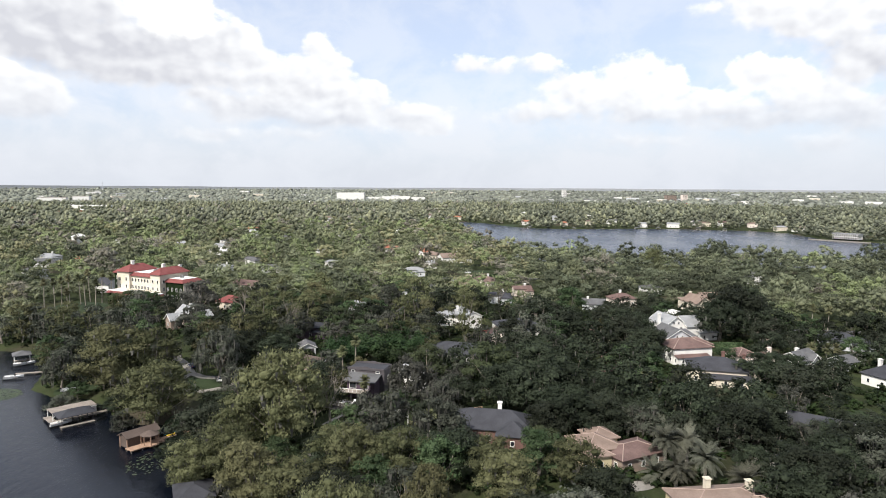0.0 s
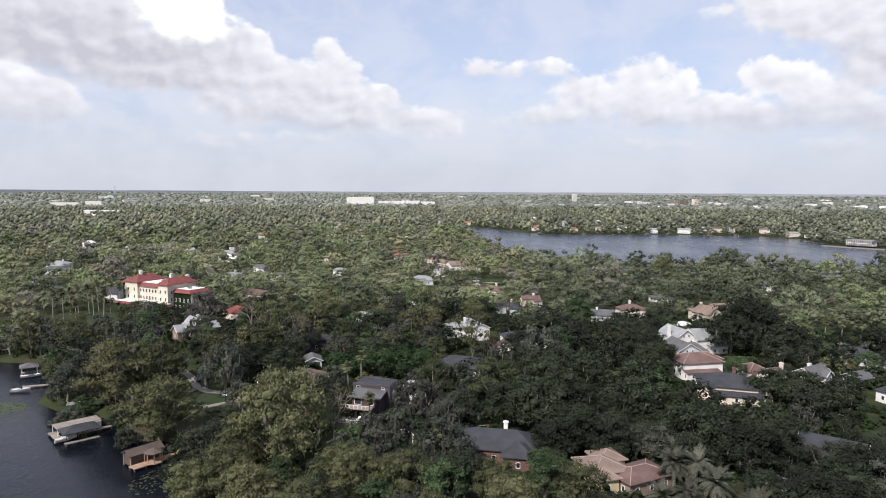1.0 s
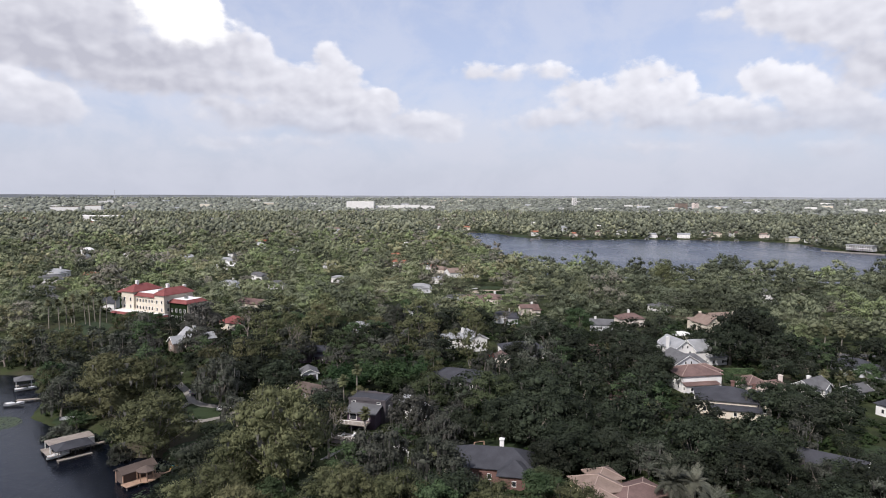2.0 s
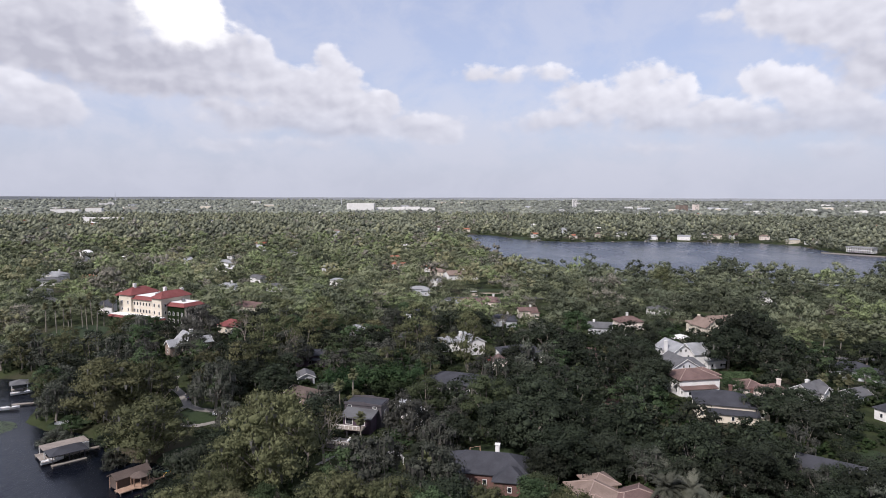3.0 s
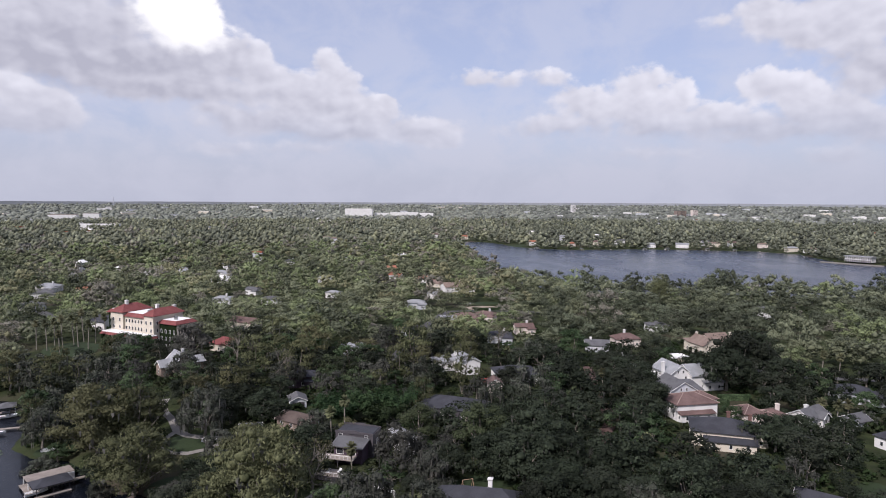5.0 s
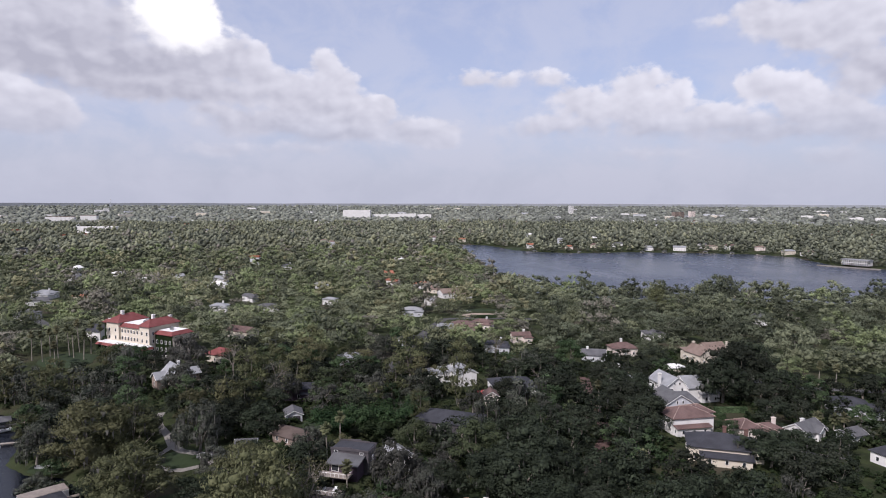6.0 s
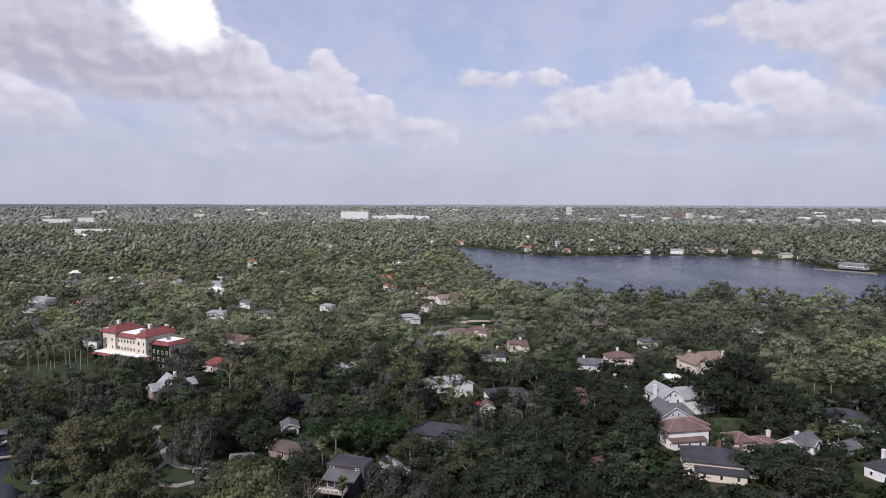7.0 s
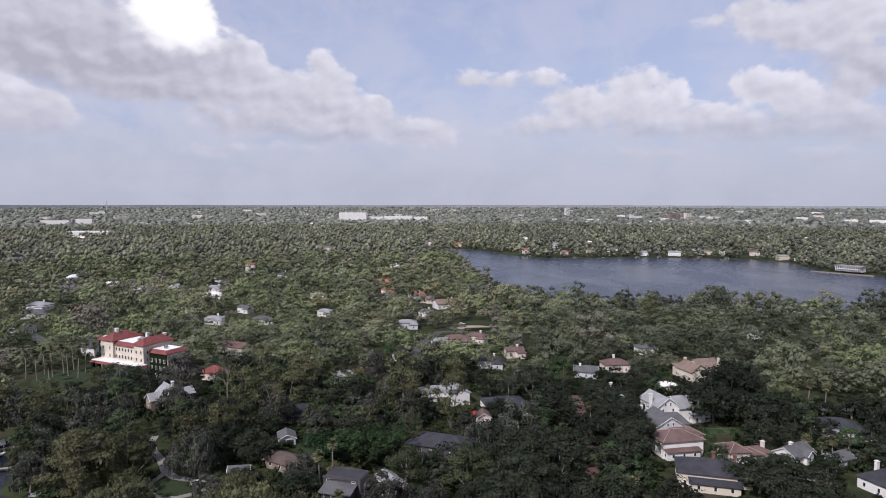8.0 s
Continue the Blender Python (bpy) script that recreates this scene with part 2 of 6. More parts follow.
PALM_BARK = surface("palm_bark", (0.16, 0.145, 0.12), (0.29, 0.265, 0.23), 0.9, 0.8, 6.0, 0.4)
WALL = {
    "white": surface("white_render", (0.54, 0.53, 0.51), (0.72, 0.71, 0.69), 0.75, 0.2, 5),
    "cream": surface("cream_stucco", (0.48, 0.43, 0.35), (0.60, 0.545, 0.45), 0.85, 0.2, 5),
    "yellow": surface("yellow_stucco", (0.42, 0.355, 0.22), (0.54, 0.47, 0.31), 0.85, 0.25, 5),
    "pink": surface("pale_pink_stucco", (0.58, 0.50, 0.45), (0.72, 0.64, 0.58), 0.85, 0.2, 5),
    "grey": surface("pale_grey_siding", (0.40, 0.41, 0.43), (0.54, 0.55, 0.57), 0.7, 0.2, 5),
    "dark": surface("charcoal_siding", (0.045, 0.040, 0.045), (0.085, 0.078, 0.085), 0.7, 0.3, 5),
    "purple": surface("plum_siding", (0.045, 0.030, 0.045), (0.085, 0.06, 0.085), 0.7, 0.3, 5),
    "brick": surface("red_brick", (0.10, 0.056, 0.048), (0.18, 0.104, 0.09), 0.9, 0.4, 8),
    "brown": surface("brown_stone", (0.17, 0.13, 0.11), (0.29, 0.23, 0.19), 0.9, 0.4, 6),
    "ivy": foliage("ivy", (0.010, 0.020, 0.007), (0.026, 0.044, 0.016), (0.022, 0.036, 0.014)),
}
ROOF = {
    "slate": surface("dark_grey_shingle", (0.024, 0.025, 0.030), (0.050, 0.051, 0.060), 0.85, 0.3, 6, 0.4),
    "grey": surface("weathered_grey_shingle", (0.068, 0.068, 0.072), (0.124, 0.124, 0.128), 0.85, 0.3, 6, 0.4),
    "silver": surface("silver_metal_roof", (0.19, 0.195, 0.20), (0.30, 0.305, 0.31), 0.5, 0.3, 5, 0.2),
    "pink": surface("faded_pink_clay_tile", (0.084, 0.053, 0.048), (0.160, 0.106, 0.094), 0.85, 0.3, 4, 0.5),
    "tan": surface("sand_coloured_tile", (0.135, 0.098, 0.080), (0.225, 0.170, 0.140), 0.85, 0.3, 4, 0.5),
    "red": surface("red_clay_tile", (0.125, 0.032, 0.030), (0.215, 0.072, 0.066), 0.75, 0.3, 4, 0.5),
    "orange": surface("orange_clay_tile", (0.240, 0.088, 0.052), (0.352, 0.152, 0.096), 0.8, 0.3, 4, 0.5),
    "brown": surface("brown_shingle", (0.062, 0.045, 0.038), (0.110, 0.085, 0.072), 0.85, 0.3, 5, 0.4),
    "white": surface("white_roof_membrane", (0.60, 0.59, 0.57), (0.82, 0.81, 0.79), 0.7, 0.25, 3, 0.2),
}
TRIM = surface("white_trim", (0.66, 0.65, 0.62), (0.8, 0.79, 0.77), 0.6, 0.6, 6, 0.1)
CAP = surface("pale_ridge_tile", (0.24, 0.175, 0.15), (0.36, 0.28, 0.24), 0.85, 0.5, 5, 0.3)
PANE = surface("window_pane", (0.012, 0.014, 0.018), (0.03, 0.034, 0.04), 0.08, 0.5, 2, 0.0, 0.0, 0.7)
DECK = surface("weathered_deck_boards", (0.20, 0.17, 0.145), (0.36, 0.32, 0.28), 0.85, 0.4, 7, 0.4)
NEWDECK = surface("fresh_pine_boards", (0.27, 0.17, 0.115), (0.42, 0.29, 0.21), 0.8, 0.4, 7, 0.3)
CONCRETE = surface("concrete", (0.150, 0.139, 0.124), (0.247, 0.232, 0.210), 0.9, 0.25, 3, 0.3)
PAVER = surface("brick_pavers", (0.068, 0.042, 0.038), (0.128, 0.080, 0.070), 0.9, 0.2, 3, 0.4)
ASPHALT = surface("asphalt", (0.045, 0.045, 0.047), (0.085, 0.083, 0.082), 0.9, 0.15, 3, 0.3)
LAWN = surface("mown_lawn", (0.013, 0.023, 0.007), (0.027, 0.042, 0.016), 0.9, 0.12, 3, 0.6)
SAND = surface("bare_sandy_soil", (0.24, 0.19, 0.145), (0.36, 0.30, 0.24), 0.95, 0.06, 2, 0.4)
LILY = surface("lily_pads", (0.03, 0.045, 0.02), (0.075, 0.095, 0.048), 0.5, 0.5, 4, 0.2, vary=0.3)
TYRE = surface("tyre_rubber", (0.015, 0.015, 0.015), (0.03, 0.03, 0.03), 0.9, 2, 20, 0.1)


def paint(name, c, rough=0.25, metal=0.0):
    return surface(name, [v * 0.85 for v in c], [min(1, v * 1.1) for v in c], rough, 0.5, 6, 0.0, metal, 0.5)


BOAT_WHITE, BLUE_PAINT, BLACK_PAINT = paint("white_gelcoat", (0.72, 0.72, 0.72)), paint("navy_paint", (0.02, 0.03, 0.10)), paint("black_paint", (0.012, 0.012, 0.014))
YELLOW_PAINT, TEAL_PAINT, CHROME = paint("yellow_plastic", (0.65, 0.45, 0.04)), paint("teal_canvas", (0.03, 0.14, 0.16), 0.7), paint("brushed_steel", (0.5, 0.5, 0.5), 0.3, 1.0)
RED_CLOTH = paint("red_canvas", (0.35, 0.04, 0.03), 0.8)


def ground_material():
    m = bpy.data.materials.new("ground_cover")
    m.use_nodes = True
    n = Nodes(m.node_tree)
    pos = n.add("ShaderNodeNewGeometry").outputs["Position"]
    a, b, c = n.noise(pos, 0.02, 5, 0.6), n.noise(pos, 0.15, 5, 0.6), n.noise(pos, 1.7, 4, 0.65)
    col = n.mix(n.span(b, 0.35, 0.65), (0.018, 0.026, 0.010), (0.036, 0.048, 0.018))
    col = n.mix(n.span(a, 0.5, 0.68), col, (0.06, 0.05, 0.036))
    col = n.mix(n.math("MULTIPLY", n.span(c, 0.4, 0.7), 0.5), col, (0.045, 0.04, 0.028))
    p = n.add("ShaderNodeBsdfPrincipled")
    n.put(p.inputs["Base Color"], col)
    p.inputs["Roughness"].default_value, p.inputs["Specular IOR Level"].default_value = 0.95, 0.1
    bm = n.add("ShaderNodeBump")
    bm.inputs["Strength"].default_value, bm.inputs["Distance"].default_value = 0.8, 0.3
    n.put(bm.inputs["Height"], c)
    n.put(p.inputs["Normal"], bm.outputs[0])
    n.put(n.add("ShaderNodeOutputMaterial").inputs[0], p.outputs[0])
    return m


def water_material(name, deep, ripple, strength, chop=0.35):
    """Wind-ruffled lake water: ripples at two sizes, with calmer and rougher streaks."""
    m = bpy.data.materials.new(name)
    m.use_nodes = True
    n = Nodes(m.node_tree)
    pos = n.add("ShaderNodeNewGeometry").outputs["Position"]
    mp = n.add("ShaderNodeMapping")
    mp.inputs["Rotation"].default_value, mp.inputs["Scale"].default_value = (0, 0, radians(35)), (1.0, 0.45, 1.0)
    n.put(mp.inputs[0], pos)
    streak = n.noise(mp.outputs[0], 0.012, 4, 0.6, 0.6)
    wave = n.math("ADD", n.noise(mp.outputs[0], ripple, 3, 0.6, 0.4), n.math("MULTIPLY", n.noise(mp.outputs[0], ripple * 0.22, 2, 0.5), 1.3))
    p = n.add("ShaderNodeBsdfPrincipled")
    n.put(p.inputs["Base Color"], n.mix(streak, deep, [d * 1.5 for d in deep]))
    p.inputs["IOR"].default_value = 1.33
    n.put(p.inputs["Roughness"], n.span(streak, 0.35, 0.65, *((0.20, 0.30) if chop > 0.5 else (0.06, 0.16))))
    bm = n.add("ShaderNodeBump")
    bm.inputs["Distance"].default_value = chop
    n.put(bm.inputs["Strength"], n.span(streak, 0.3, 0.7, strength * 0.6, strength))
    n.put(bm.inputs["Height"], wave)
    n.put(p.inputs["Normal"], bm.outputs[0])
    n.put(n.add("ShaderNodeOutputMaterial").inputs[0], p.outputs[0])
    return m


# ---- mesh helpers ----
class Geo:
    """Collects vertices and faces of one part."""

    def __init__(self):
        self.v, self.f = [], []

    def add(self, verts, faces):
        k = len(self.v)
        self.v += [tuple(p) for p in verts]
        self.f += [tuple(i + k for i in f) for f in faces]
        return self

    def box(self, x, y, z, sx, sy, sz, turn=0.0, taper=1.0):
        """A box standing on z, centred on x, y."""
        c, s = math.cos(radians(turn)), math.sin(radians(turn))
        vs = []
        for h, k in ((0, 1.0), (sz, taper)):
            for a, b in ((-1, -1), (1, -1), (1, 1), (-1, 1)):
                px, py = a * sx / 2 * k, b * sy / 2 * k
                vs.append((x + c * px - s * py, y + s * px + c * py, z + h))
        return self.add(vs, [(0, 3, 2, 1), (4, 5, 6, 7), (0, 1, 5, 4), (1, 2, 6, 5), (2, 3, 7, 6), (3, 0, 4, 7)])

    def tube(self, p0, p1, r0, r1, n=6):
        p0, p1 = Vector(p0), Vector(p1)
        d = (p1 - p0).normalized()
        u = d.orthogonal().normalized()
        w = d.cross(u)
        vs = []
        for p, r in ((p0, r0), (p1, r1)):
            for i in range(n):
                a = 2 * math.pi * i / n
                vs.append(p + (u * math.cos(a) + w * math.sin(a)) * r)
        fs = [(i, (i + 1) % n, n + (i + 1) % n, n + i) for i in range(n)] + [tuple(range(n - 1, -1, -1)), tuple(range(n, 2 * n))]
        return self.add(vs, fs)

    def prism(self, ring, z0, z1, shrink=1.0):
        """A plan outline raised from z0 to z1."""
        n = len(ring)
        cx, cy = sum(p[0] for p in ring) / n, sum(p[1] for p in ring) / n
        vs = [(x, y, z0) for x, y in ring] + [(cx + (x - cx) * shrink, cy + (y - cy) * shrink, z1) for x, y in ring]
        return self.add(vs, [tuple(range(n - 1, -1, -1)), tuple(range(n, 2 * n))] + [(i, (i + 1) % n, n + (i + 1) % n, n + i) for i in range(n)])

    def mesh(self, name, material):
        me = bpy.data.meshes.new(name)
        me.from_pydata(self.v, [], self.f)
        me.materials.append(material)
        return me


def bulk_mesh(name, verts, tris, quads, material, tint=None):
    """A mesh straight from arrays."""
    me = bpy.data.meshes.new(name)
    me.vertices.add(len(verts))
    me.vertices.foreach_set("co", np.asarray(verts, dtype=np.float32).ravel())
    nt, nq = len(tris), len(quads)
    idx = np.concatenate([np.asarray(tris, dtype=np.int32).ravel(), np.asarray(quads, dtype=np.int32).ravel()])
    me.loops.add(len(idx))
    me.loops.foreach_set("vertex_index", idx)
    me.polygons.add(nt + nq)
    me.polygons.foreach_set("loop_start", np.concatenate([np.arange(nt) * 3, nt * 3 + np.arange(nq) * 4]).astype(np.int32))
    if tint is not None:
        me.attributes.new("tint", "FLOAT", "POINT").data.foreach_set("value", np.asarray(tint, dtype=np.float32))
    me.materials.append(material)
    me.update(calc_edges=True)
    return me


def part(name, mesh, parent=None, m=None, label=""):
    ob = new(name, mesh)
    ob.parent = parent
    if m is not None:
        ob.matrix_basis = m
    return tagged(ob, label)


def thing(name, m, label, category, group="", kind=""):
    ob = new(name)
    ob.empty_display_size = 0.5
    ob.matrix_basis = m
    return tagged(ob, label, category, group, kind)


# ---- the lie of the land ----
LAKE_NEAR = [(-900, 420), (-420, 330), (-250, 262), (-200, 262), (-168, 258), (-150, 250), (-141, 230), (-133, 209), (-122, 202), (-110, 200), (-99, 192), (-94, 184), (-85, 178), (-77, 178),
             (-69, 172), (-66, 162), (-62, 150), (-56, 138), (-50, 122), (-46, 100), (-44, 60), (-60, 0), (-90, -120), (-160, -500), (-900, -500)]
LAKE_FAR = [(-84, 1190), (-60, 1300), (0, 1290), (70, 1256), (92, 1205), (113, 1138), (150, 1090), (198, 1072), (300, 1092), (384, 1088), (440, 1072), (490, 1056), (523, 1000), (512, 940), (508, 872), (560, 800),
            (760, 700), (980, 560), (900, 470), (620, 505), (470, 528), (369, 540), (298, 552), (232, 566), (159, 568), (100, 582), (66, 640), (58, 700), (46, 780), (40, 850), (42, 950), (20, 1040), (-3, 1150)]


def shore_distance(x, y, ring):
    """Signed distance to a lake's outline: negative on the water."""
    x, y = np.asarray(x, float), np.asarray(y, float)
    best, inside = np.full(x.shape, 1e9), np.zeros(x.shape, bool)
    for (ax, ay), (bx, by) in zip(ring, ring[1:] + ring[:1]):
        ex, ey = bx - ax, by - ay
        k = np.clip(((x - ax) * ex + (y - ay) * ey) / (ex * ex + ey * ey), 0, 1)
        best = np.minimum(best, np.hypot(x - ax - k * ex, y - ay - k * ey))
        if ey != 0:
            inside ^= ((ay > y) != (by > y)) & (x < ex * (y - ay) / ey + ax)
    return np.where(inside, -best, best)


def water_gap(x, y):
    return np.minimum(shore_distance(x, y, LAKE_NEAR), shore_distance(x, y, LAKE_FAR))


def land(x, y):
    x, y = np.asarray(x, float), np.asarray(y, float)
    g = water_gap(x, y)
    up = np.clip(g / 55.0, 0, 1)
    z = np.where(g > 0, 0.25 + 0.9 * np.clip(g / 3.0, 0, 1) + 3.9 * up * up * (3 - 2 * up), np.maximum(-3.0, g * 0.35))
    hill = 2.2 * np.exp(-(((x + 150) / 70) ** 2 + ((y - 335) / 60) ** 2))
    r = np.clip((np.hypot(x, y) - 2600) / 2300, 0, 1.02)
    z = z + 36 * r ** 1.6
    return z + np.where(g > 0, up * (hill + 0.5 * np.sin(x * 0.021 + 1) * np.sin(y * 0.017)), 0)


def height(x, y):
    return float(land(np.array([x]), np.array([y]))[0])


def spread(*stops):
    """Grid lines: (from, to, step) stretches, end to end."""
    out = []
    for a, b, s in stops:
        out += list(np.arange(a, b, s))
    return np.array(out + [stops[-1][1]])


gx = spread((-6400, -2000, 200), (-2000, -400, 80), (-400, -180, 12), (-180, -30, 2.5), (-30, 640, 11), (640, 1200, 40), (1200, 2400, 150), (2400, 6400, 200))
gy = spread((-6400, -1000, 450), (-1000, 60, 60), (60, 120, 6), (120, 262, 2.5), (262, 540, 11), (540, 1320, 9), (1320, 2400, 90), (2400, 6400, 200))
mx, my = np.meshgrid(gx, gy)
mz = land(mx.ravel(), my.ravel())
ni, nj = len(gx), len(gy)
cell = (np.arange(nj - 1)[:, None] * ni + np.arange(ni - 1)[None, :]).ravel()
ground = new("ground", bulk_mesh("ground", np.stack([mx.ravel(), my.ravel(), mz], 1), np.zeros((0, 3), int), np.stack([cell, cell + 1, cell + 1 + ni, cell + ni], 1), ground_material()))
ground.data.polygons.foreach_set("use_smooth", np.ones(len(cell), bool))
tagged(ground, "shaded leaf litter and rough grass on level ground", "ground", kind="structure")
for nm, (x0, y0, x1, y1), mt, lb in (
    ("water_near", (-900, -500, -30, 420), water_material("near_lake", (0.002, 0.003, 0.006), 2.3, 0.75, 0.14), "dark rippled lake water beside wooden boathouses"),
    ("water_far", (-130, 455, 980, 1310), water_material("far_lake", (0.012, 0.018, 0.036), 0.7, 0.55, 0.6), "wide slate-blue lake ruffled by the wind"),
):
    tagged(new(nm, Geo().add([(x0, y0, 0), (x1, y0, 0), (x1, y1, 0), (x0, y1, 0)], [(0, 1, 2, 3)]).mesh(nm, mt)), lb, "lake", kind="structure")

# skyline ring behind the last woods, with blue-grey haze painted into its colour
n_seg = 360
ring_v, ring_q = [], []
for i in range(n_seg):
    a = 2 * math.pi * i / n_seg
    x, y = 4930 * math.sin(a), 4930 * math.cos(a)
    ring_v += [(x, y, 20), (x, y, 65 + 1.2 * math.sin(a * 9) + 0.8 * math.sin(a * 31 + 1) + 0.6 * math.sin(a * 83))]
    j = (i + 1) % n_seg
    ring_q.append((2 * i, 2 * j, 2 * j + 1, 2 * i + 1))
HAZE_WOOD = surface("hazed_skyline_woods", (0.22, 0.235, 0.255), (0.29, 0.305, 0.325), 1.0, 0.004, 0.03, 0.0)
tagged(new("backdrop", bulk_mesh("backdrop", ring_v, np.zeros((0, 3), int), ring_q, HAZE_WOOD)), "line of woods along the horizon in painted blue-grey haze", "woods", kind="structure")

# ---- houses ----
YARDS = []  # x0, y0, x1, y1, half width: open ground that trees keep off
WALLS = []  # x, y, reach of every house
window_meshes = {}


def window_pair(w, h):
    """Frame and pane of a sash window, shared by all of that size."""
    key = (round(w, 2), round(h, 2))
    if key not in window_meshes:
        t, g = 0.1, Geo()
        rim = [(a * k, y, b * m) for y in (-0.1, 0.03) for k, m in ((w / 2, h / 2), (w / 2 - t, h / 2 - t)) for a, b in ((-1, -1), (1, -1), (1, 1), (-1, 1))]
        g.add(rim, [(i, (i + 1) % 4, 4 + (i + 1) % 4, 4 + i) for i in range(4)] + [(i, 8 + i, 8 + (i + 1) % 4, (i + 1) % 4) for i in range(4)] + [(4 + i, 4 + (i + 1) % 4, 12 + (i + 1) % 4, 12 + i) for i in range(4)])
        window_meshes[key] = (g.mesh("window", TRIM), Geo().box(0, 0.0, -h / 2, w - 0.1, 0.05, h - 0.1).mesh("pane", PANE))
    return window_meshes[key]


def add_window(parent, x, y, z, turn, w=1.0, h=1.4):
    f, p = window_pair(w, h)
    fr = part("window", f, parent, pose(x, y, z, 0, 0, turn))
    part("pane", p, fr, None)


def add_chimney(parent, x, y, z0, z1, material, size=1.0):
    g = Geo().box(x, y, z0, size, size, z1 - z0 - 0.35).box(x, y, z1 - 0.35, size * 1.3, size * 1.3, 0.18).box(x, y, z1 - 0.17, size * 0.6, size * 0.6, 0.17)
    part("chimney", g.mesh("chimney", material), parent)


def roof_mesh(w, d, rise, kind, material, o=0.55):
    """Roof over a w by d block whose eaves lie at z = 0."""
    a, b, t = w / 2 + o, d / 2 + o, 0.18
    g = Geo()
    low = [(-a, -b), (a, -b), (a, b), (-a, b)]
    if kind == "flat":
        g.box(0, 0, 0, w + 0.3, d + 0.3, 0.25)
        for x, y, sx, sy in ((0, -d / 2, w + 0.5, 0.3), (0, d / 2, w + 0.5, 0.3), (-w / 2, 0, 0.3, d - 0.1), (w / 2, 0, 0.3, d - 0.1)):
            g.box(x, y, 0.25, sx, sy, max(0.15, rise))
        return g.mesh("roof", material)
    if kind == "shed":
        vs = [(x, y, 0 if y < 0 else rise) for x, y in low] + [(x, y, t if y < 0 else rise + t) for x, y in low]
        return g.add(vs, [(0, 3, 2, 1), (4, 5, 6, 7), (0, 1, 5, 4), (1, 2, 6, 5), (2, 3, 7, 6), (3, 0, 4, 7)]).mesh("roof", material)
    if kind == "mansard":
        vs = [(x, y, 0) for x, y in low] + [(x, y, t) for x, y in low] + [(x * (a - 1.9) / a, y * (b - 1.9) / b, rise) for x, y in low]
        fs = [(0, 3, 2, 1)] + [(i, (i + 1) % 4, 4 + (i + 1) % 4, 4 + i) for i in range(4)] + [(4 + i, 4 + (i + 1) % 4, 8 + (i + 1) % 4, 8 + i) for i in range(4)]
        return g.add(vs, fs).mesh("roof", material)
    along_x = (w >= d) if kind == "hip" else kind == "gable"
    if kind in ("gable", "gabley"):
        for sg in (-1, 1):
            if along_x:
                edge = [(-a, sg * b, 0), (a, sg * b, 0), (a, 0, rise + 0.25), (-a, 0, rise + 0.25)]
            else:
                edge = [(sg * a, -b, 0), (sg * a, b, 0), (0, b, rise + 0.25), (0, -b, rise + 0.25)]
            fs = [(3, 2, 1, 0), (4, 5, 6, 7), (0, 1, 5, 4), (1, 2, 6, 5), (2, 3, 7, 6), (3, 0, 4, 7)]
            g.add([(x, y, z - 0.1) for x, y, z in edge] + [(x, y, z + 0.12) for x, y, z in edge], fs)
        return g.mesh("roof", material)
    inset = min(a, b) if kind == "hip" else 0.0
    if along_x:
        r = [(-a + inset, 0, rise + t), (a - inset, 0, rise + t)]
    else:
        r = [(0, -b + inset, rise + t), (0, b - inset, rise + t)]
    vs = [(x, y, 0) for x, y in low] + [(x, y, t) for x, y in low] + r
    fs = [(0, 3, 2, 1)] + [(i, (i + 1) % 4, 4 + (i + 1) % 4, 4 + i) for i in range(4)]
    if along_x:
        fs += [(4, 5, 9, 8), (6, 7, 8, 9), (5, 6, 9), (7, 4, 8)]
    else:
        fs += [(5, 6, 9, 8), (7, 4, 8, 9), (4, 5, 8), (6, 7, 9)]
    return g.add(vs, fs).mesh("roof", material)


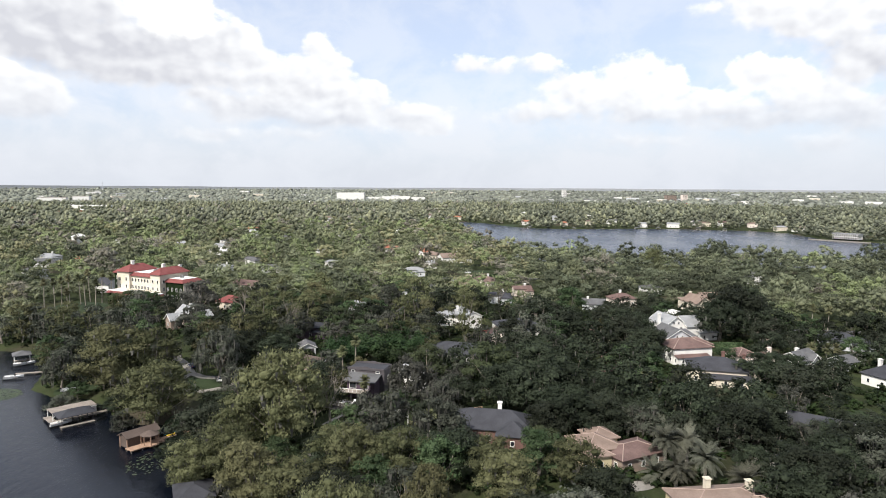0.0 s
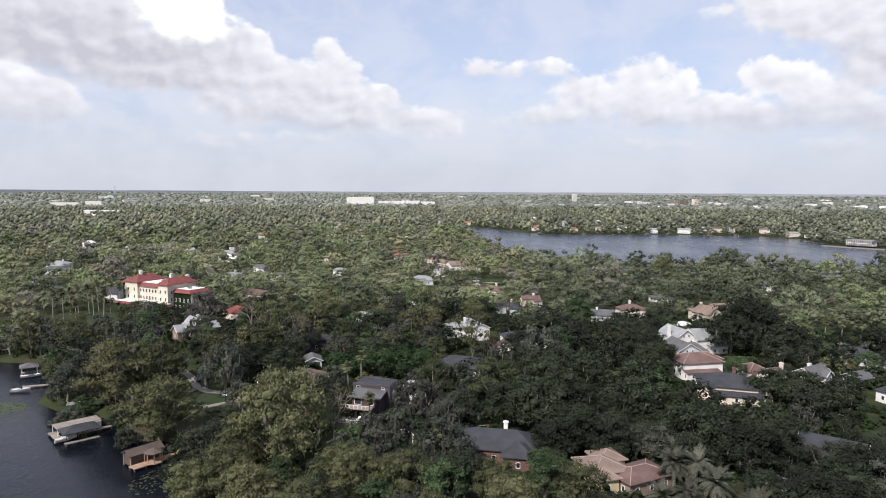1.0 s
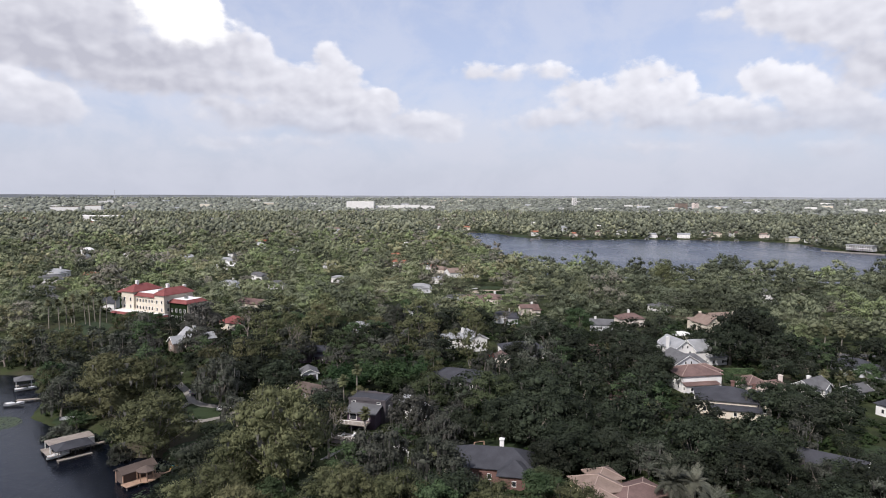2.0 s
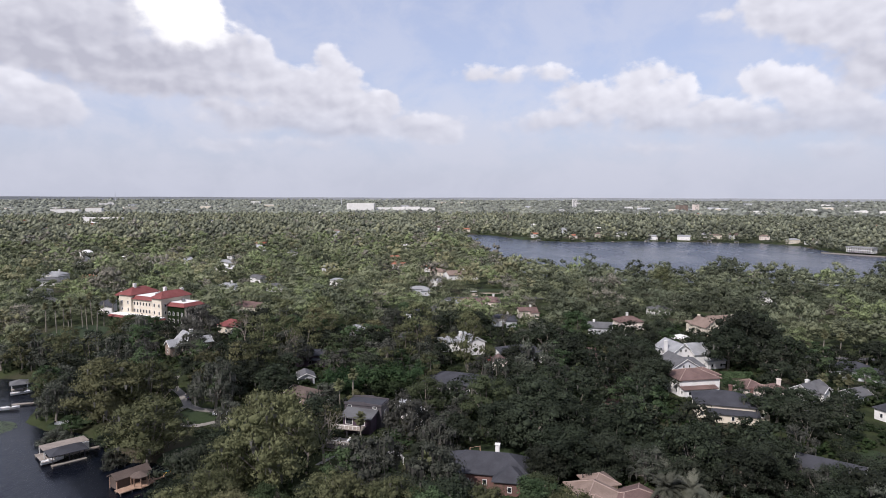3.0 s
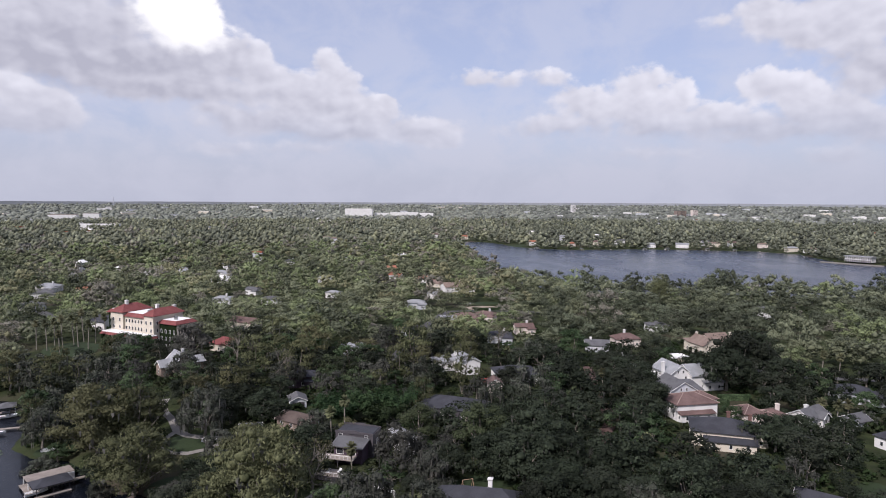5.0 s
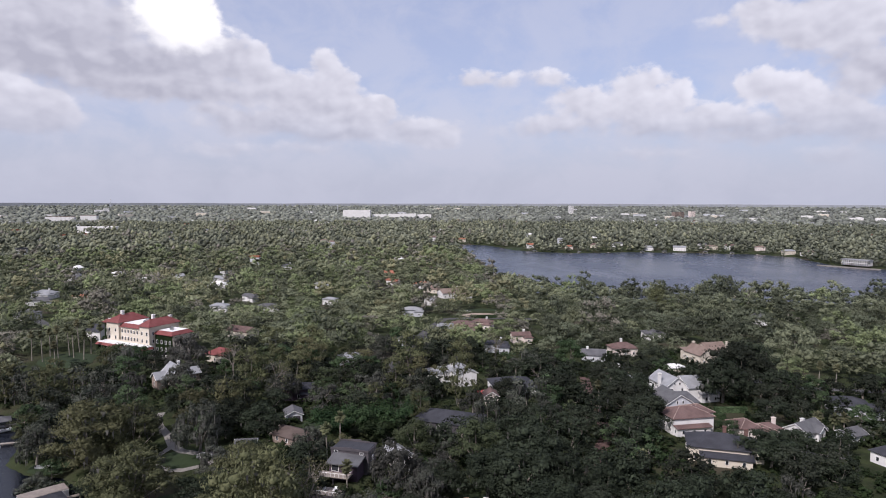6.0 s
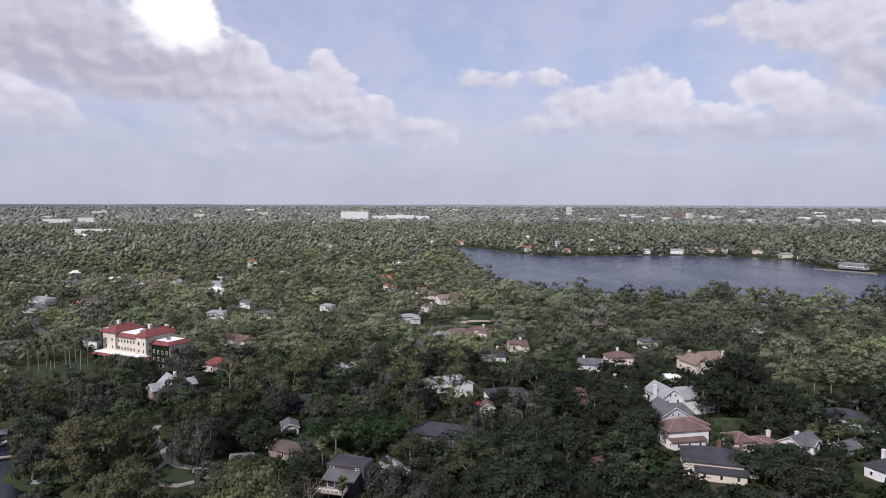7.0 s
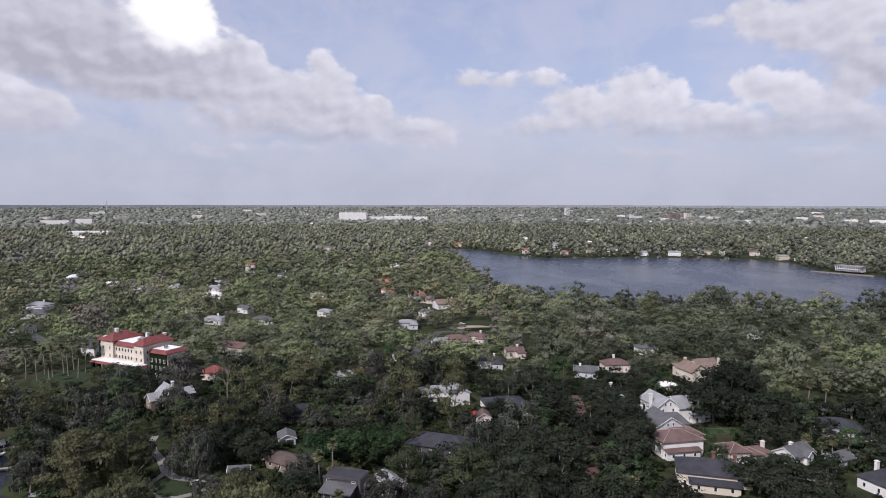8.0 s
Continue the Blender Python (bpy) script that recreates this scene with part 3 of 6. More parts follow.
def house(x, y, turn, blocks, wall, roof, label, chimneys=(), yard=16, windows=True, z=None, caps=False, name="house", group=""):
    """blocks: (dx, dy, width, depth, eaves, rise, kind); heights above the house's floor."""
    base = height(x, y) if z is None else z
    root = thing(name, pose(x, y, base, 0, 0, turn), label, "house", group)
    reach = 0
    for dx, dy, w, d, eave, rise, kind in blocks:
        reach = max(reach, 0.8 * math.hypot(dx, dy) + 0.36 * max(w, d))
        g = Geo().box(dx, dy, -1.2, w, d, eave + 1.2 + 0.06)
        if kind in ("gable", "gabley"):
            for s in (-1, 1):
                if kind == "gable":
                    px = dx + s * (w / 2 - 0.15)
                    tri = [(px + e, dy + q, eave) for e in (-0.15, 0.15) for q in (-d / 2, d / 2)] + [(px + e, dy, eave + rise) for e in (-0.15, 0.15)]
                else:
                    py = dy + s * (d / 2 - 0.15)
                    tri = [(dx + q, py + e, eave) for e in (-0.15, 0.15) for q in (-w / 2, w / 2)] + [(dx, py + e, eave + rise) for e in (-0.15, 0.15)]
                g.add(tri, [(0, 1, 4), (3, 2, 5), (0, 4, 5, 2), (1, 3, 5, 4), (0, 2, 3, 1)])
        part("wall", g.mesh("wall", WALL[wall]), root)
        rf = part("roof", roof_mesh(w, d, rise, kind, ROOF[roof]), root, pose(dx, dy, eave))
        if caps and kind == "hip":
            a, b, q = w / 2 + 0.55, d / 2 + 0.55, min(w, d) / 2 + 0.55
            ends = ((-a + q, 0), (a - q, 0)) if w >= d else ((0, -b + q), (0, b - q))
            c = Geo().tube((*ends[0], rise + 0.18), (*ends[1], rise + 0.18), 0.11, 0.11, 5)
            for sx in (-1, 1):
                for sy in (-1, 1):
                    e = ends[(sx > 0) if w >= d else (sy > 0)]
                    c.tube((*e, rise + 0.18), (sx * a, sy * b, 0.2), 0.11, 0.11, 5)
            part("ridge_cap", c.mesh("ridge_cap", CAP), rf)
        if kind in ("gable", "gabley") and math.hypot(x, y) < 350:
            a, b = (w / 2 + 0.55, d / 2 + 0.55)
            for sg in (-1, 1):
                barge = Geo()
                for q in (-1, 1):
                    if kind == "gable":
                        barge.tube((sg * a, q * b, 0.0), (sg * a, 0, rise + 0.24), 0.13, 0.13, 4)
                    else:
                        barge.tube((q * a, sg * b, 0.0), (0, sg * b, rise + 0.24), 0.13, 0.13, 4)
                part("bargeboard", barge.mesh("bargeboard", TRIM), rf)
            if rise > 3 and windows:
                for q in (-1.1, 1.1):
                    for sg in (-1, 1):
                        if kind == "gabley":
                            add_window(root, dx + q, dy + sg * d / 2, eave + 0.9, 0 if sg < 0 else 180, 0.8, 1.2)
                        else:
                            add_window(root, dx + sg * w / 2, dy + q, eave + 0.9, 90 * sg if sg > 0 else 270, 0.8, 1.2)
        if windows:
            for storey in range(max(1, int(eave / 2.9))):
                zc = 1.55 + storey * 2.95
                for side, length, off in ((0, w, -d / 2), (180, w, d / 2), (270, d, -w / 2), (90, d, w / 2)):
                    k = max(1, int(length / 3.6))
                    for i in range(k):
                        u = (i + 0.5) / k * length - length / 2
                        wx, wy = (u, off) if side in (0, 180) else (off, u)
                        add_window(root, dx + wx, dy + wy, zc, side)
    for cx, cy, top, mt in chimneys:
        add_chimney(root, cx, cy, 2.0, top, WALL[mt])
    n = math.hypot(x, y)
    yard *= 0.55 if n < 350 else 1.0
    YARDS.append((x, y, x - x / n * yard, y - y / n * yard, reach + 0.5))
    WALLS.append((x, y, reach))
    return root


house(12, 158, -10, [(0, 0, 21, 11, 3.4, 3.2, "hip"), (6, -5, 7, 7, 3.2, 2.4, "hip")], "brick", "slate", "brick house under a dark slate-grey hipped roof", [(2, 3.5, 7.6, "white")], 26)
house(34.2, 143.5, 18, [(0, 0, 8.5, 9, 4.0, 1.9, "hip"), (-2, -4, 5, 5, 3.5, 1.4, "hip"), (3, 3, 6, 6, 4.4, 1.6, "hip")], "yellow", "tan", "yellow stucco house with a sand-coloured tiled roof", (), 16, caps=True)
house(41.8, 141.5, 28, [(0, 0, 12, 8, 3.2, 1.5, "hip")], "brown", "pink", "low brown house with a faded tile roof", (), 8, caps=True)
house(51.8, 117, 8, [(0, 0, 17, 10, 3.6, 1.9, "hip"), (6, -4, 7, 9, 3.6, 1.6, "hip")], "yellow", "tan", "yellow stucco villa with tiled roof and two tower chimneys", [(-2, 2, 7.2, "cream"), (5.5, 0.5, 7.0, "cream")], 22, caps=True)
house(-50, 240, 18, [(0, 0, 5.6, 7, 2.5, 1.3, "gabley")], "grey", "grey", "small white garage with a pale metal gable roof", (), 20, name="garage")
garage = [o for o in scene.objects if o.name.startswith("garage")][0]
# flat dark panel on the wall, painted as the shade inside an open doorway
part("garage_door", Geo().box(0, -3.53, 0, 4.2, 0.08, 2.1).mesh("garage_door", WALL["dark"]), garage, None, "dark panel painted as the shaded open garage doorway")
house(-44, 218, -32, [(0, 0, 13, 8, 2.6, 1.6, "gable")], "brown", "brown", "low house with a worn brown shingle roof", (), 18)
house(-58, 211, 10, [(0, 0, 6, 4.5, 2.8, 1.2, "gable")], "white", "grey", "small white pool house behind oaks", (), 5)
house(-54, 266, 12, [(0, 0, 12, 9, 4.2, 1.6, "hip"), (4, -3, 6, 7, 2.8, 1.2, "shed")], "purple", "slate", "dark plum-coloured house in deep shade", (), 4)
house(-109, 280, 42, [(0, 0, 7.5, 11, 4.8, 3.8, "gabley"), (-5.5, 2, 5, 6, 3.4, 2.4, "gable"), (6, 4, 9, 7, 3.2, 2.0, "gable")], "brown", "silver", "stone house with steep pale green-grey gables", [(2.5, 3.5, 9.2, "white")], 34)
house(11, 291, 20, [(0, 0, 9, 13, 5.4, 2.0, "gabley"), (-8, 6, 10, 8, 4.4, 1.8, "hip")], "white", "silver", "white two-storey house with a pale metal roof", [(-3, 4, 8.6, "white")], 24)
house(31.5, 280, 10, [(0, 0, 17, 13, 3.2, 2.4, "hip"), (3, -6, 10, 6, 3.0, 1.2, "shed")], "white", "slate", "white bungalow under a broad grey hipped roof", (), 22)
house(22, 262, 4, [(0, 0, 5, 6, 3.4, 1.6, "gabley")], "pink", "pink", "small pink-roofed cottage beside a red awning", (), 14)
house(6, 234, -20, [(0, 0, 22, 13, 3.2, 2.6, "hip")], "dark", "slate", "dark hipped-roof house among trees", (), 18)
house(78, 294, 14, [(0, 0, 11, 9, 3.4, 1.8, "hip")], "cream", "pink", "cream bungalow with a faded tile roof", [(3, 2, 7.0, "white")], 12, caps=True)
house(80, 281, 20, [(0, 0, 8, 8, 4.2, 1.9, "hip")], "white", "silver", "small white cottage with silver hipped roof", (), 14)
house(97, 268, 14, [(-3, 3, 9, 13, 6.0, 3.2, "gabley"), (6, 0, 11, 12, 5.6, 3.2, "gable"), (9, -6, 8, 4, 3.2, 1.0, "shed")], "white", "silver", "large white house with silver-grey metal roofs", [(-8, 1, 10.5, "white")], 14)
house(88, 250, 10, [(0, 0, 11, 13, 5.0, 3.4, "gabley"), (6.5, 1, 5, 9, 4.6, 1.4, "shed")], "grey", "grey", "pale grey gabled house with two attic windows", [(-6, 5, 10, "white")], 8)
house(87, 233, 12, [(0, 0, 15, 11, 5.5, 2.4, "hip"), (7, 4, 8, 8, 5.0, 2.0, "hip"), (-1, -6.2, 12, 3, 2.8, 0.8, "shed")], "white", "pink", "white stucco house with dusky pink tiled roof", (), 10, caps=True)
house(88, 208, -16, [(0, 0, 17, 12, 4.4, 3.0, "hip"), (9, 1, 8, 8, 4.2, 2.4, "hip"), (2, -7.0, 14, 4, 2.6, 1.0, "shed")], "cream", "slate", "cream house with dark slate hipped roof", [(2.5, 3.5, 8.6, "brick"), (8.6, 3, 8.4, "brick")], 26)
house(103, 223, 8, [(0, 0, 7, 8, 4.8, 1.9, "hip"), (6, 1, 7, 7, 3.0, 1.4, "hip")], "pink", "pink", "pale pink two-storey annex with tile roof", (), 8, caps=True)
house(112, 226, 14, [(0, 0, 7, 6, 3.0, 1.5, "hip")], "pink", "pink", "tiled garden pavilion with a pale chimney", [(2.4, 0, 6.2, "pink")], 10, name="pavilion")
house(124, 225, 34, [(0, 0, 11, 8, 2.8, 2.4, "gable"), (1, -3.2, 4, 4, 2.8, 1.7, "gabley")], "white", "grey", "white gabled house with a roof cupola", [(-1, 0.4, 6.4, "white")], 14)
house(153, 250, -18, [(0, 0, 13, 10, 3.6, 2.4, "hip"), (7, -3, 7, 7, 3.0, 1.8, "hip")], "grey", "slate", "grey hipped-roof house under oaks", (), 2)
house(137, 221, 24, [(0, 0, 6, 6, 2.8, 1.7, "gable")], "grey", "grey", "low grey cottage among palms", (), 4)
house(139, 202, 22, [(0, 0, 10, 9, 3.4, 3.2, "hip"), (7, -3, 11, 8, 3.4, 3.2, "gable"), (2, -8, 8, 7, 2.8, 2.4, "hip")], "white", "slate", "white house with steep dark slate roofs", [(2, 3.5, 7.6, "white")], 34)
house(95, 161, -38, [(0, 0, 14, 7, 2.4, 1.8, "gable")], "dark", "slate", "dark ridged roof of a house sunk in trees", (), 14)
house(131, 330, 16, [(-4, -2, 9, 12, 4.6, 3.4, "gabley"), (6, 3, 11, 10, 4.8, 3.2, "gable"), (0, 5, 16, 6, 4.0, 1.2, "shed")], "cream", "tan", "cream villa with sand-coloured gables", [(11, -2, 9.4, "cream"), (-3, 5, 9, "cream")], 24)
house(108, 306, 10, [(0, 0, 8, 7, 3.2, 1.3, "hip")], "cream", "white", "cream garage with pale roof", (), 14, name="garage")
house(94, 343, 6, [(0, 0, 13, 9, 4.0, 2.4, "hip")], "pink", "pink", "pink-roofed house half hidden by oaks", [(0, 2, 8, "white")], 16)
house(77, 332, -12, [(0, 0, 11, 9, 3.2, 2.0, "gable")], "grey", "grey", "grey-roofed cottage among oaks", [(-3, 0, 6.6, "white")], 16)
house(122, 383, 5, [(0, 0, 11, 9, 3.6, 1.8, "hip")], "white", "grey", "white house glimpsed through trees", (), 18)
house(203, 426, 10, [(0, 0, 10, 8, 5.0, 2.6, "gabley")], "white", "grey", "white gabled lakeside house", (), 26)
house(-42, 322, 12, [(0, 0, 11, 9, 3.2, 2.0, "hip")], "grey", "silver", "pale-roofed house between moss-hung oaks", (), 24)
house(-190, 372, -20, [(0, 0, 10, 9, 4.6, 3.0, "gable")], "white", "slate", "white house with a dark roof behind the hotel", (), 20)
house(-103, 319, -27, [(0, 0, 12, 9, 3.6, 2.8, "hip")], "cream", "red", "low annex under a red tiled roof", (), 22)
house(-112, 376, -27, [(0, 0, 18, 9, 4.4, 2.0, "gable")], "cream", "pink", "long house with a faded clay tile roof", (), 16)
house(-51, 131, 24, [(0, 0, 7, 8, 2.6, 1.6, "hip")], "dark", "slate", "shingled boat shed at the water's edge", (), 12, name="boat_shed")
house(-9, 198, 30, [(0, 0, 5, 9, 4.6, 1.4, "gabley")], "white", "silver", "narrow white house behind foliage", (), 14)

# the modern house: stacked flat-roofed charcoal boxes with a pale lower roof and deck
modern = thing("house", pose(-23, 194, 5.4, 0, 0, -14), "charcoal modern house with stepped parapets and a pale lean-to roof", "house")
part("wall", Geo().box(0.5, 2.5, -1.5, 11.5, 6.5, 7.9).mesh("wall", WALL["dark"]), modern)
for x0, x1, z0, z1 in ((-5.35, 1.4, 6.9, 7.3), (1.4, 6.35, 7.0, 6.75)):
    for y in (-0.85, 5.85):
        part("parapet", Geo().add([(x, y + e, z) for e in (-0.14, 0.14) for x, z in ((x0, 6.2), (x1, 6.2), (x1, z1), (x0, z0))], [(3, 2, 1, 0), (4, 5, 6, 7), (0, 1, 5, 4), (1, 2, 6, 5), (2, 3, 7, 6), (3, 0, 4, 7)]).mesh("parapet", WALL["dark"]), modern)
part("roof", Geo().box(0.5, 2.5, 6.4, 11.0, 6.2, 0.2).mesh("roof", ROOF["slate"]), modern)
part("wing_wall", Geo().box(0.6, -3.2, -1.5, 8.4, 4.8, 5.6).mesh("wing_wall", WALL["purple"]), modern)
part("lean_to_roof", Geo().add([(x, y, z + e) for e in (0.0, 0.28) for x, y, z in ((-4.3, -6.6, 4.25), (5.4, -6.6, 4.0), (5.4, -0.75, 5.0), (-4.3, -0.75, 5.3))], [(3, 2, 1, 0), (4, 5, 6, 7), (0, 1, 5, 4), (1, 2, 6, 5), (2, 3, 7, 6), (3, 0, 4, 7)]).mesh("lean_to_roof", ROOF["grey"]), modern, None, "pale weathered lean-to roof")
part("balcony_floor", Geo().box(-1.2, -7.2, 1.5, 9.2, 3.4, 0.25).mesh("balcony_floor", DECK), modern, None, "weathered balcony boards")
for i in range(8):
    part("baluster", Geo().box(-5.6 + i * 1.25, -8.8, 1.75, 0.09, 0.09, 0.95).mesh("baluster", TRIM), modern)
part("handrail", Geo().box(-1.2, -8.8, 2.7, 9.1, 0.14, 0.08).mesh("handrail", TRIM), modern)
for x in (-5.2, -1.2, 2.9):
    part("post", Geo().box(x, -8.5, -1.5, 0.2, 0.2, 3.0).mesh("post", WALL["dark"]), modern)
for x, w in ((-1.8, 2.2), (2.2, 1.6)):
    add_window(modern, x, -5.6, 2.95, 0, w, 1.9)
for x in (-3.6, 4.2):
    add_window(modern, x, -0.75, 5.75, 0, 1.2, 0.7)
add_window(modern, 6.25, 2.5, 3.6, 90, 1.2, 1.6)
YARDS.append((-23, 194, -21, 176, 6))
WALLS.append((-23, 192, 6))

# middle distance
MID = [
    (-47, 622, "white", "orange", 12), (-20, 600, "white", "orange", 14), (-10, 572, "cream", "tan", 12), (8, 543, "white", "tan", 22), (14, 403, "brown", "pink", 14), (26, 410, "pink", "pink", 12), (3, 396, "white", "silver", 9),
    (-318, 530, "white", "silver", 17), (-300, 492, "white", "grey", 15), (-279, 512, "cream", "orange", 10), (-272, 436, "white", "grey", 15), (-282, 622, "white", "white", 16), (-266, 667, "white", "silver", 15),
    (-238, 718, "white", "grey", 13), (-202, 592, "white", "white", 15), (-215, 640, "white", "silver", 12), (-124, 473, "white", "grey", 12), (-158, 473, "white", "silver", 12), (-150, 520, "white", "grey", 11),
    (-109, 593, "white", "silver", 11), (-333, 676, "white", "white", 12), (-360, 640, "white", "grey", 13), (-20, 455, "grey", "silver", 13), (-8, 500, "white", "silver", 10), (-60, 690, "brown", "orange", 13),
    (30, 350, "grey", "slate", 12), (-14, 362, "grey", "slate", 14), (45, 372, "pink", "pink", 10), (-85, 505, "white", "silver", 10), (-180, 760, "white", "grey", 13), (-120, 800, "white", "silver", 13), (-60, 860, "white", "white", 11),
]
for i, (x, y, w, r, s) in enumerate(MID):
    house(x, y, (i * 37) % 60 - 30, [(0, 0, s, s * 0.62, 4.2, s * 0.13, "hip" if i % 3 else "gable"), (s * 0.35, -s * 0.25, s * 0.45, s * 0.5, 3.2, 1.6, "hip")], w, r,
          {"white": "white", "cream": "cream", "brown": "brown", "pink": "pink", "grey": "grey"}[w] + " house with a " + {"orange": "terracotta", "tan": "sand tile", "pink": "faded tile", "silver": "pale metal", "grey": "grey shingle", "white": "white flat-topped", "slate": "dark shingle"}[r] + " roof amid treetops",
          [(s * 0.2, 0.5, 4.2 + s * 0.13 + 1.6, "white")] if i % 2 else (), 30 if w == "white" and x < -80 else 20, group="houses among the treetops")

# houses and docks along the far shore
house(34, 842, 4, [(0, 0, 9, 7, 3.4, 1.3, "hip"), (5.5, -1, 5, 5, 2.8, 0.3, "flat")], "white", "silver", "white boathouse on the wooded point", (), 8, name="boathouse")
SHORE = [(416, 1192, 20), (489, 1240, 22), (317, 1240, 16), (214, 1166, 12), (471, 1112, 15), (553, 1080, 18), (545, 1010, 18), (103, 1262, 12), (150, 1200, 12), (262, 1180, 13), (360, 1190, 15), (530, 1130, 14), (440, 1150, 14), (30, 1330, 14), (-30, 1340, 12)]
for i, (x, y, s) in enumerate(SHORE):
    while water_gap([x], [y])[0] > 20 + (i * 7) % 5 * 9:
        x, y = x * 0.997, y * 0.997
    house(x, y, (i * 53) % 40 - 20, [(0, 0, s, s * 0.5, 5.6, 2.2, "hip" if i % 2 else "gable")], ("white", "cream", "white", "pink")[i % 4], ("silver", "tan", "grey", "orange", "pink")[i % 5],
          "pale waterfront house across the lake", (), 12, group="houses across the lake")

# houses that show as pale specks in the far woods
rng = np.random.default_rng(11)
specks = 0
while specks < 110:
    a, r = rng.uniform(-0.62, 0.62), math.sqrt(rng.uniform(0.7 ** 2, 2.7 ** 2)) * 1000
    x, y = r * math.sin(a), r * math.cos(a)
    if water_gap([x], [y])[0] < 40 or any(math.hypot(x - h[0], y - h[1]) < 45 for h in YARDS):
        continue
    s = rng.uniform(9, 17)
    house(x, y, rng.uniform(0, 90), [(0, 0, s, s * 0.6, rng.uniform(6, 10), rng.uniform(1.5, 3), ("hip", "gable", "flat")[specks % 3])], ("white", "cream", "white", "grey")[specks % 4], ("white", "silver", "grey", "tan", "white", "orange")[specks % 6],
          "pale building showing through distant trees", (), 58, windows=False, group="distant buildings")
    specks += 1

# ---- trees ----
GOLDEN = math.pi * (3 - 5 ** 0.5)
ICO_V = []
for i in range(12):
    zz = 1 - 2 * (i + 0.5) / 12
    ICO_V.append((math.sqrt(1 - zz * zz) * math.cos(i * GOLDEN), math.sqrt(1 - zz * zz) * math.sin(i * GOLDEN), zz))
hull = bmesh.new()
for p in ICO_V:
    hull.verts.new(p)
bmesh.ops.convex_hull(hull, input=hull.verts)
hull.verts.index_update()
BALL_V, BALL_T = np.array([v.co[:] for v in hull.verts]), np.array([[v.index for v in f.verts] for f in hull.faces])
hull.free()


def sprays(rng, centre, normal, size, long=1.0, jitter=0.5, hang=0.0):
    """Small four-cornered leaf sprays at the centres, facing roughly along the normals."""
    n = len(centre)
    normal = normal + rng.normal(0, jitter, (n, 3)) + np.array([0, 0, 0.25])
    normal /= np.linalg.norm(normal, axis=1)[:, None] + 1e-9
    u = np.cross(normal, rng.normal(0, 1, (n, 3)))
    u /= np.linalg.norm(u, axis=1)[:, None] + 1e-9
    if hang:
        u = u * (1 - hang) + np.array([0, 0, -1.0]) * hang
        normal = normal - u * (normal * u).sum(1)[:, None]
        u /= np.linalg.norm(u, axis=1)[:, None] + 1e-9
        normal /= np.linalg.norm(normal, axis=1)[:, None] + 1e-9
    w = np.cross(normal, u)
    s = size * rng.uniform(0.55, 1.35, (n, 1))
    k = rng.uniform(0.5, 1.0, (n, 4, 1))
    quad = np.stack([centre - u * s * long * k[:, 0], centre - w * s * k[:, 1] * 0.7 + normal * s * 0.15, centre + u * s * long * k[:, 2], centre + w * s * k[:, 3] * 0.7 - normal * s * 0.15], 1)
    return quad.reshape(-1, 3)


def lobes(rng, count, R, base, top, shape):
    """Leaf masses of a crown, gathered on boughs with gaps between them: centres and radii."""
    cs, rs = [], []
    H = top - base
    per_bough = 4 if count >= 30 else 3 if count >= 9 else 1
    boughs = max(1, count // per_bough)
    for i in range(boughs):
        k = (i + 0.5) / boughs
        a = i * GOLDEN + rng.uniform(-0.5, 0.5)
        if shape == "dome":
            th = math.acos(1 - k * 1.02)
            rr, zz = math.sin(th) * R * rng.uniform(0.60, 0.86), base + H * (0.06 + 0.76 * math.cos(th)) * rng.uniform(0.92, 1.05)
            r = R * rng.uniform(0.27, 0.44)
        elif shape == "tall":
            zz = base + H * (0.05 + 0.85 * k)
            rr = R * 0.92 * math.sin(math.pi * (0.16 + 0.76 * k)) * rng.uniform(0.6, 1.0)
            r = R * rng.uniform(0.32, 0.48)
        else:  # ragged
            th = math.acos(1 - k)
            rr, zz = math.sin(th) * R * rng.uniform(0.5, 1.0), base + H * (0.85 * math.cos(th)) * rng.uniform(0.7, 1.15)
            r = R * rng.uniform(0.26, 0.40)
        if per_bough == 1:
            cs.append((rr * math.cos(a), rr * math.sin(a), zz))
            rs.append(r * (1.15 if boughs > 1 else 2.3))
            continue
        for j in range(count // boughs):
            d = rng.normal(0, 1, 3)
            d[2] = abs(d[2]) * 0.7 - 0.12
            d *= r * rng.uniform(0.4, 0.85) / (np.linalg.norm(d) + 1e-9)
            cs.append((rr * math.cos(a) + d[0] * 1.15, rr * math.sin(a) + d[1] * 1.15, zz + d[2] * 0.75))
            rs.append(r * rng.uniform(0.48, 0.80))
    return np.array(cs), np.array(rs)


OCTA_V = np.array([(1, 0, 0), (0, 1, 0), (-1, 0, 0), (0, -1, 0), (0, 0, 1), (0, 0, -1)], float)
OCTA_T = np.array([(0, 1, 4), (1, 2, 4), (2, 3, 4), (3, 0, 4), (1, 0, 5), (2, 1, 5), (3, 2, 5), (0, 3, 5)])


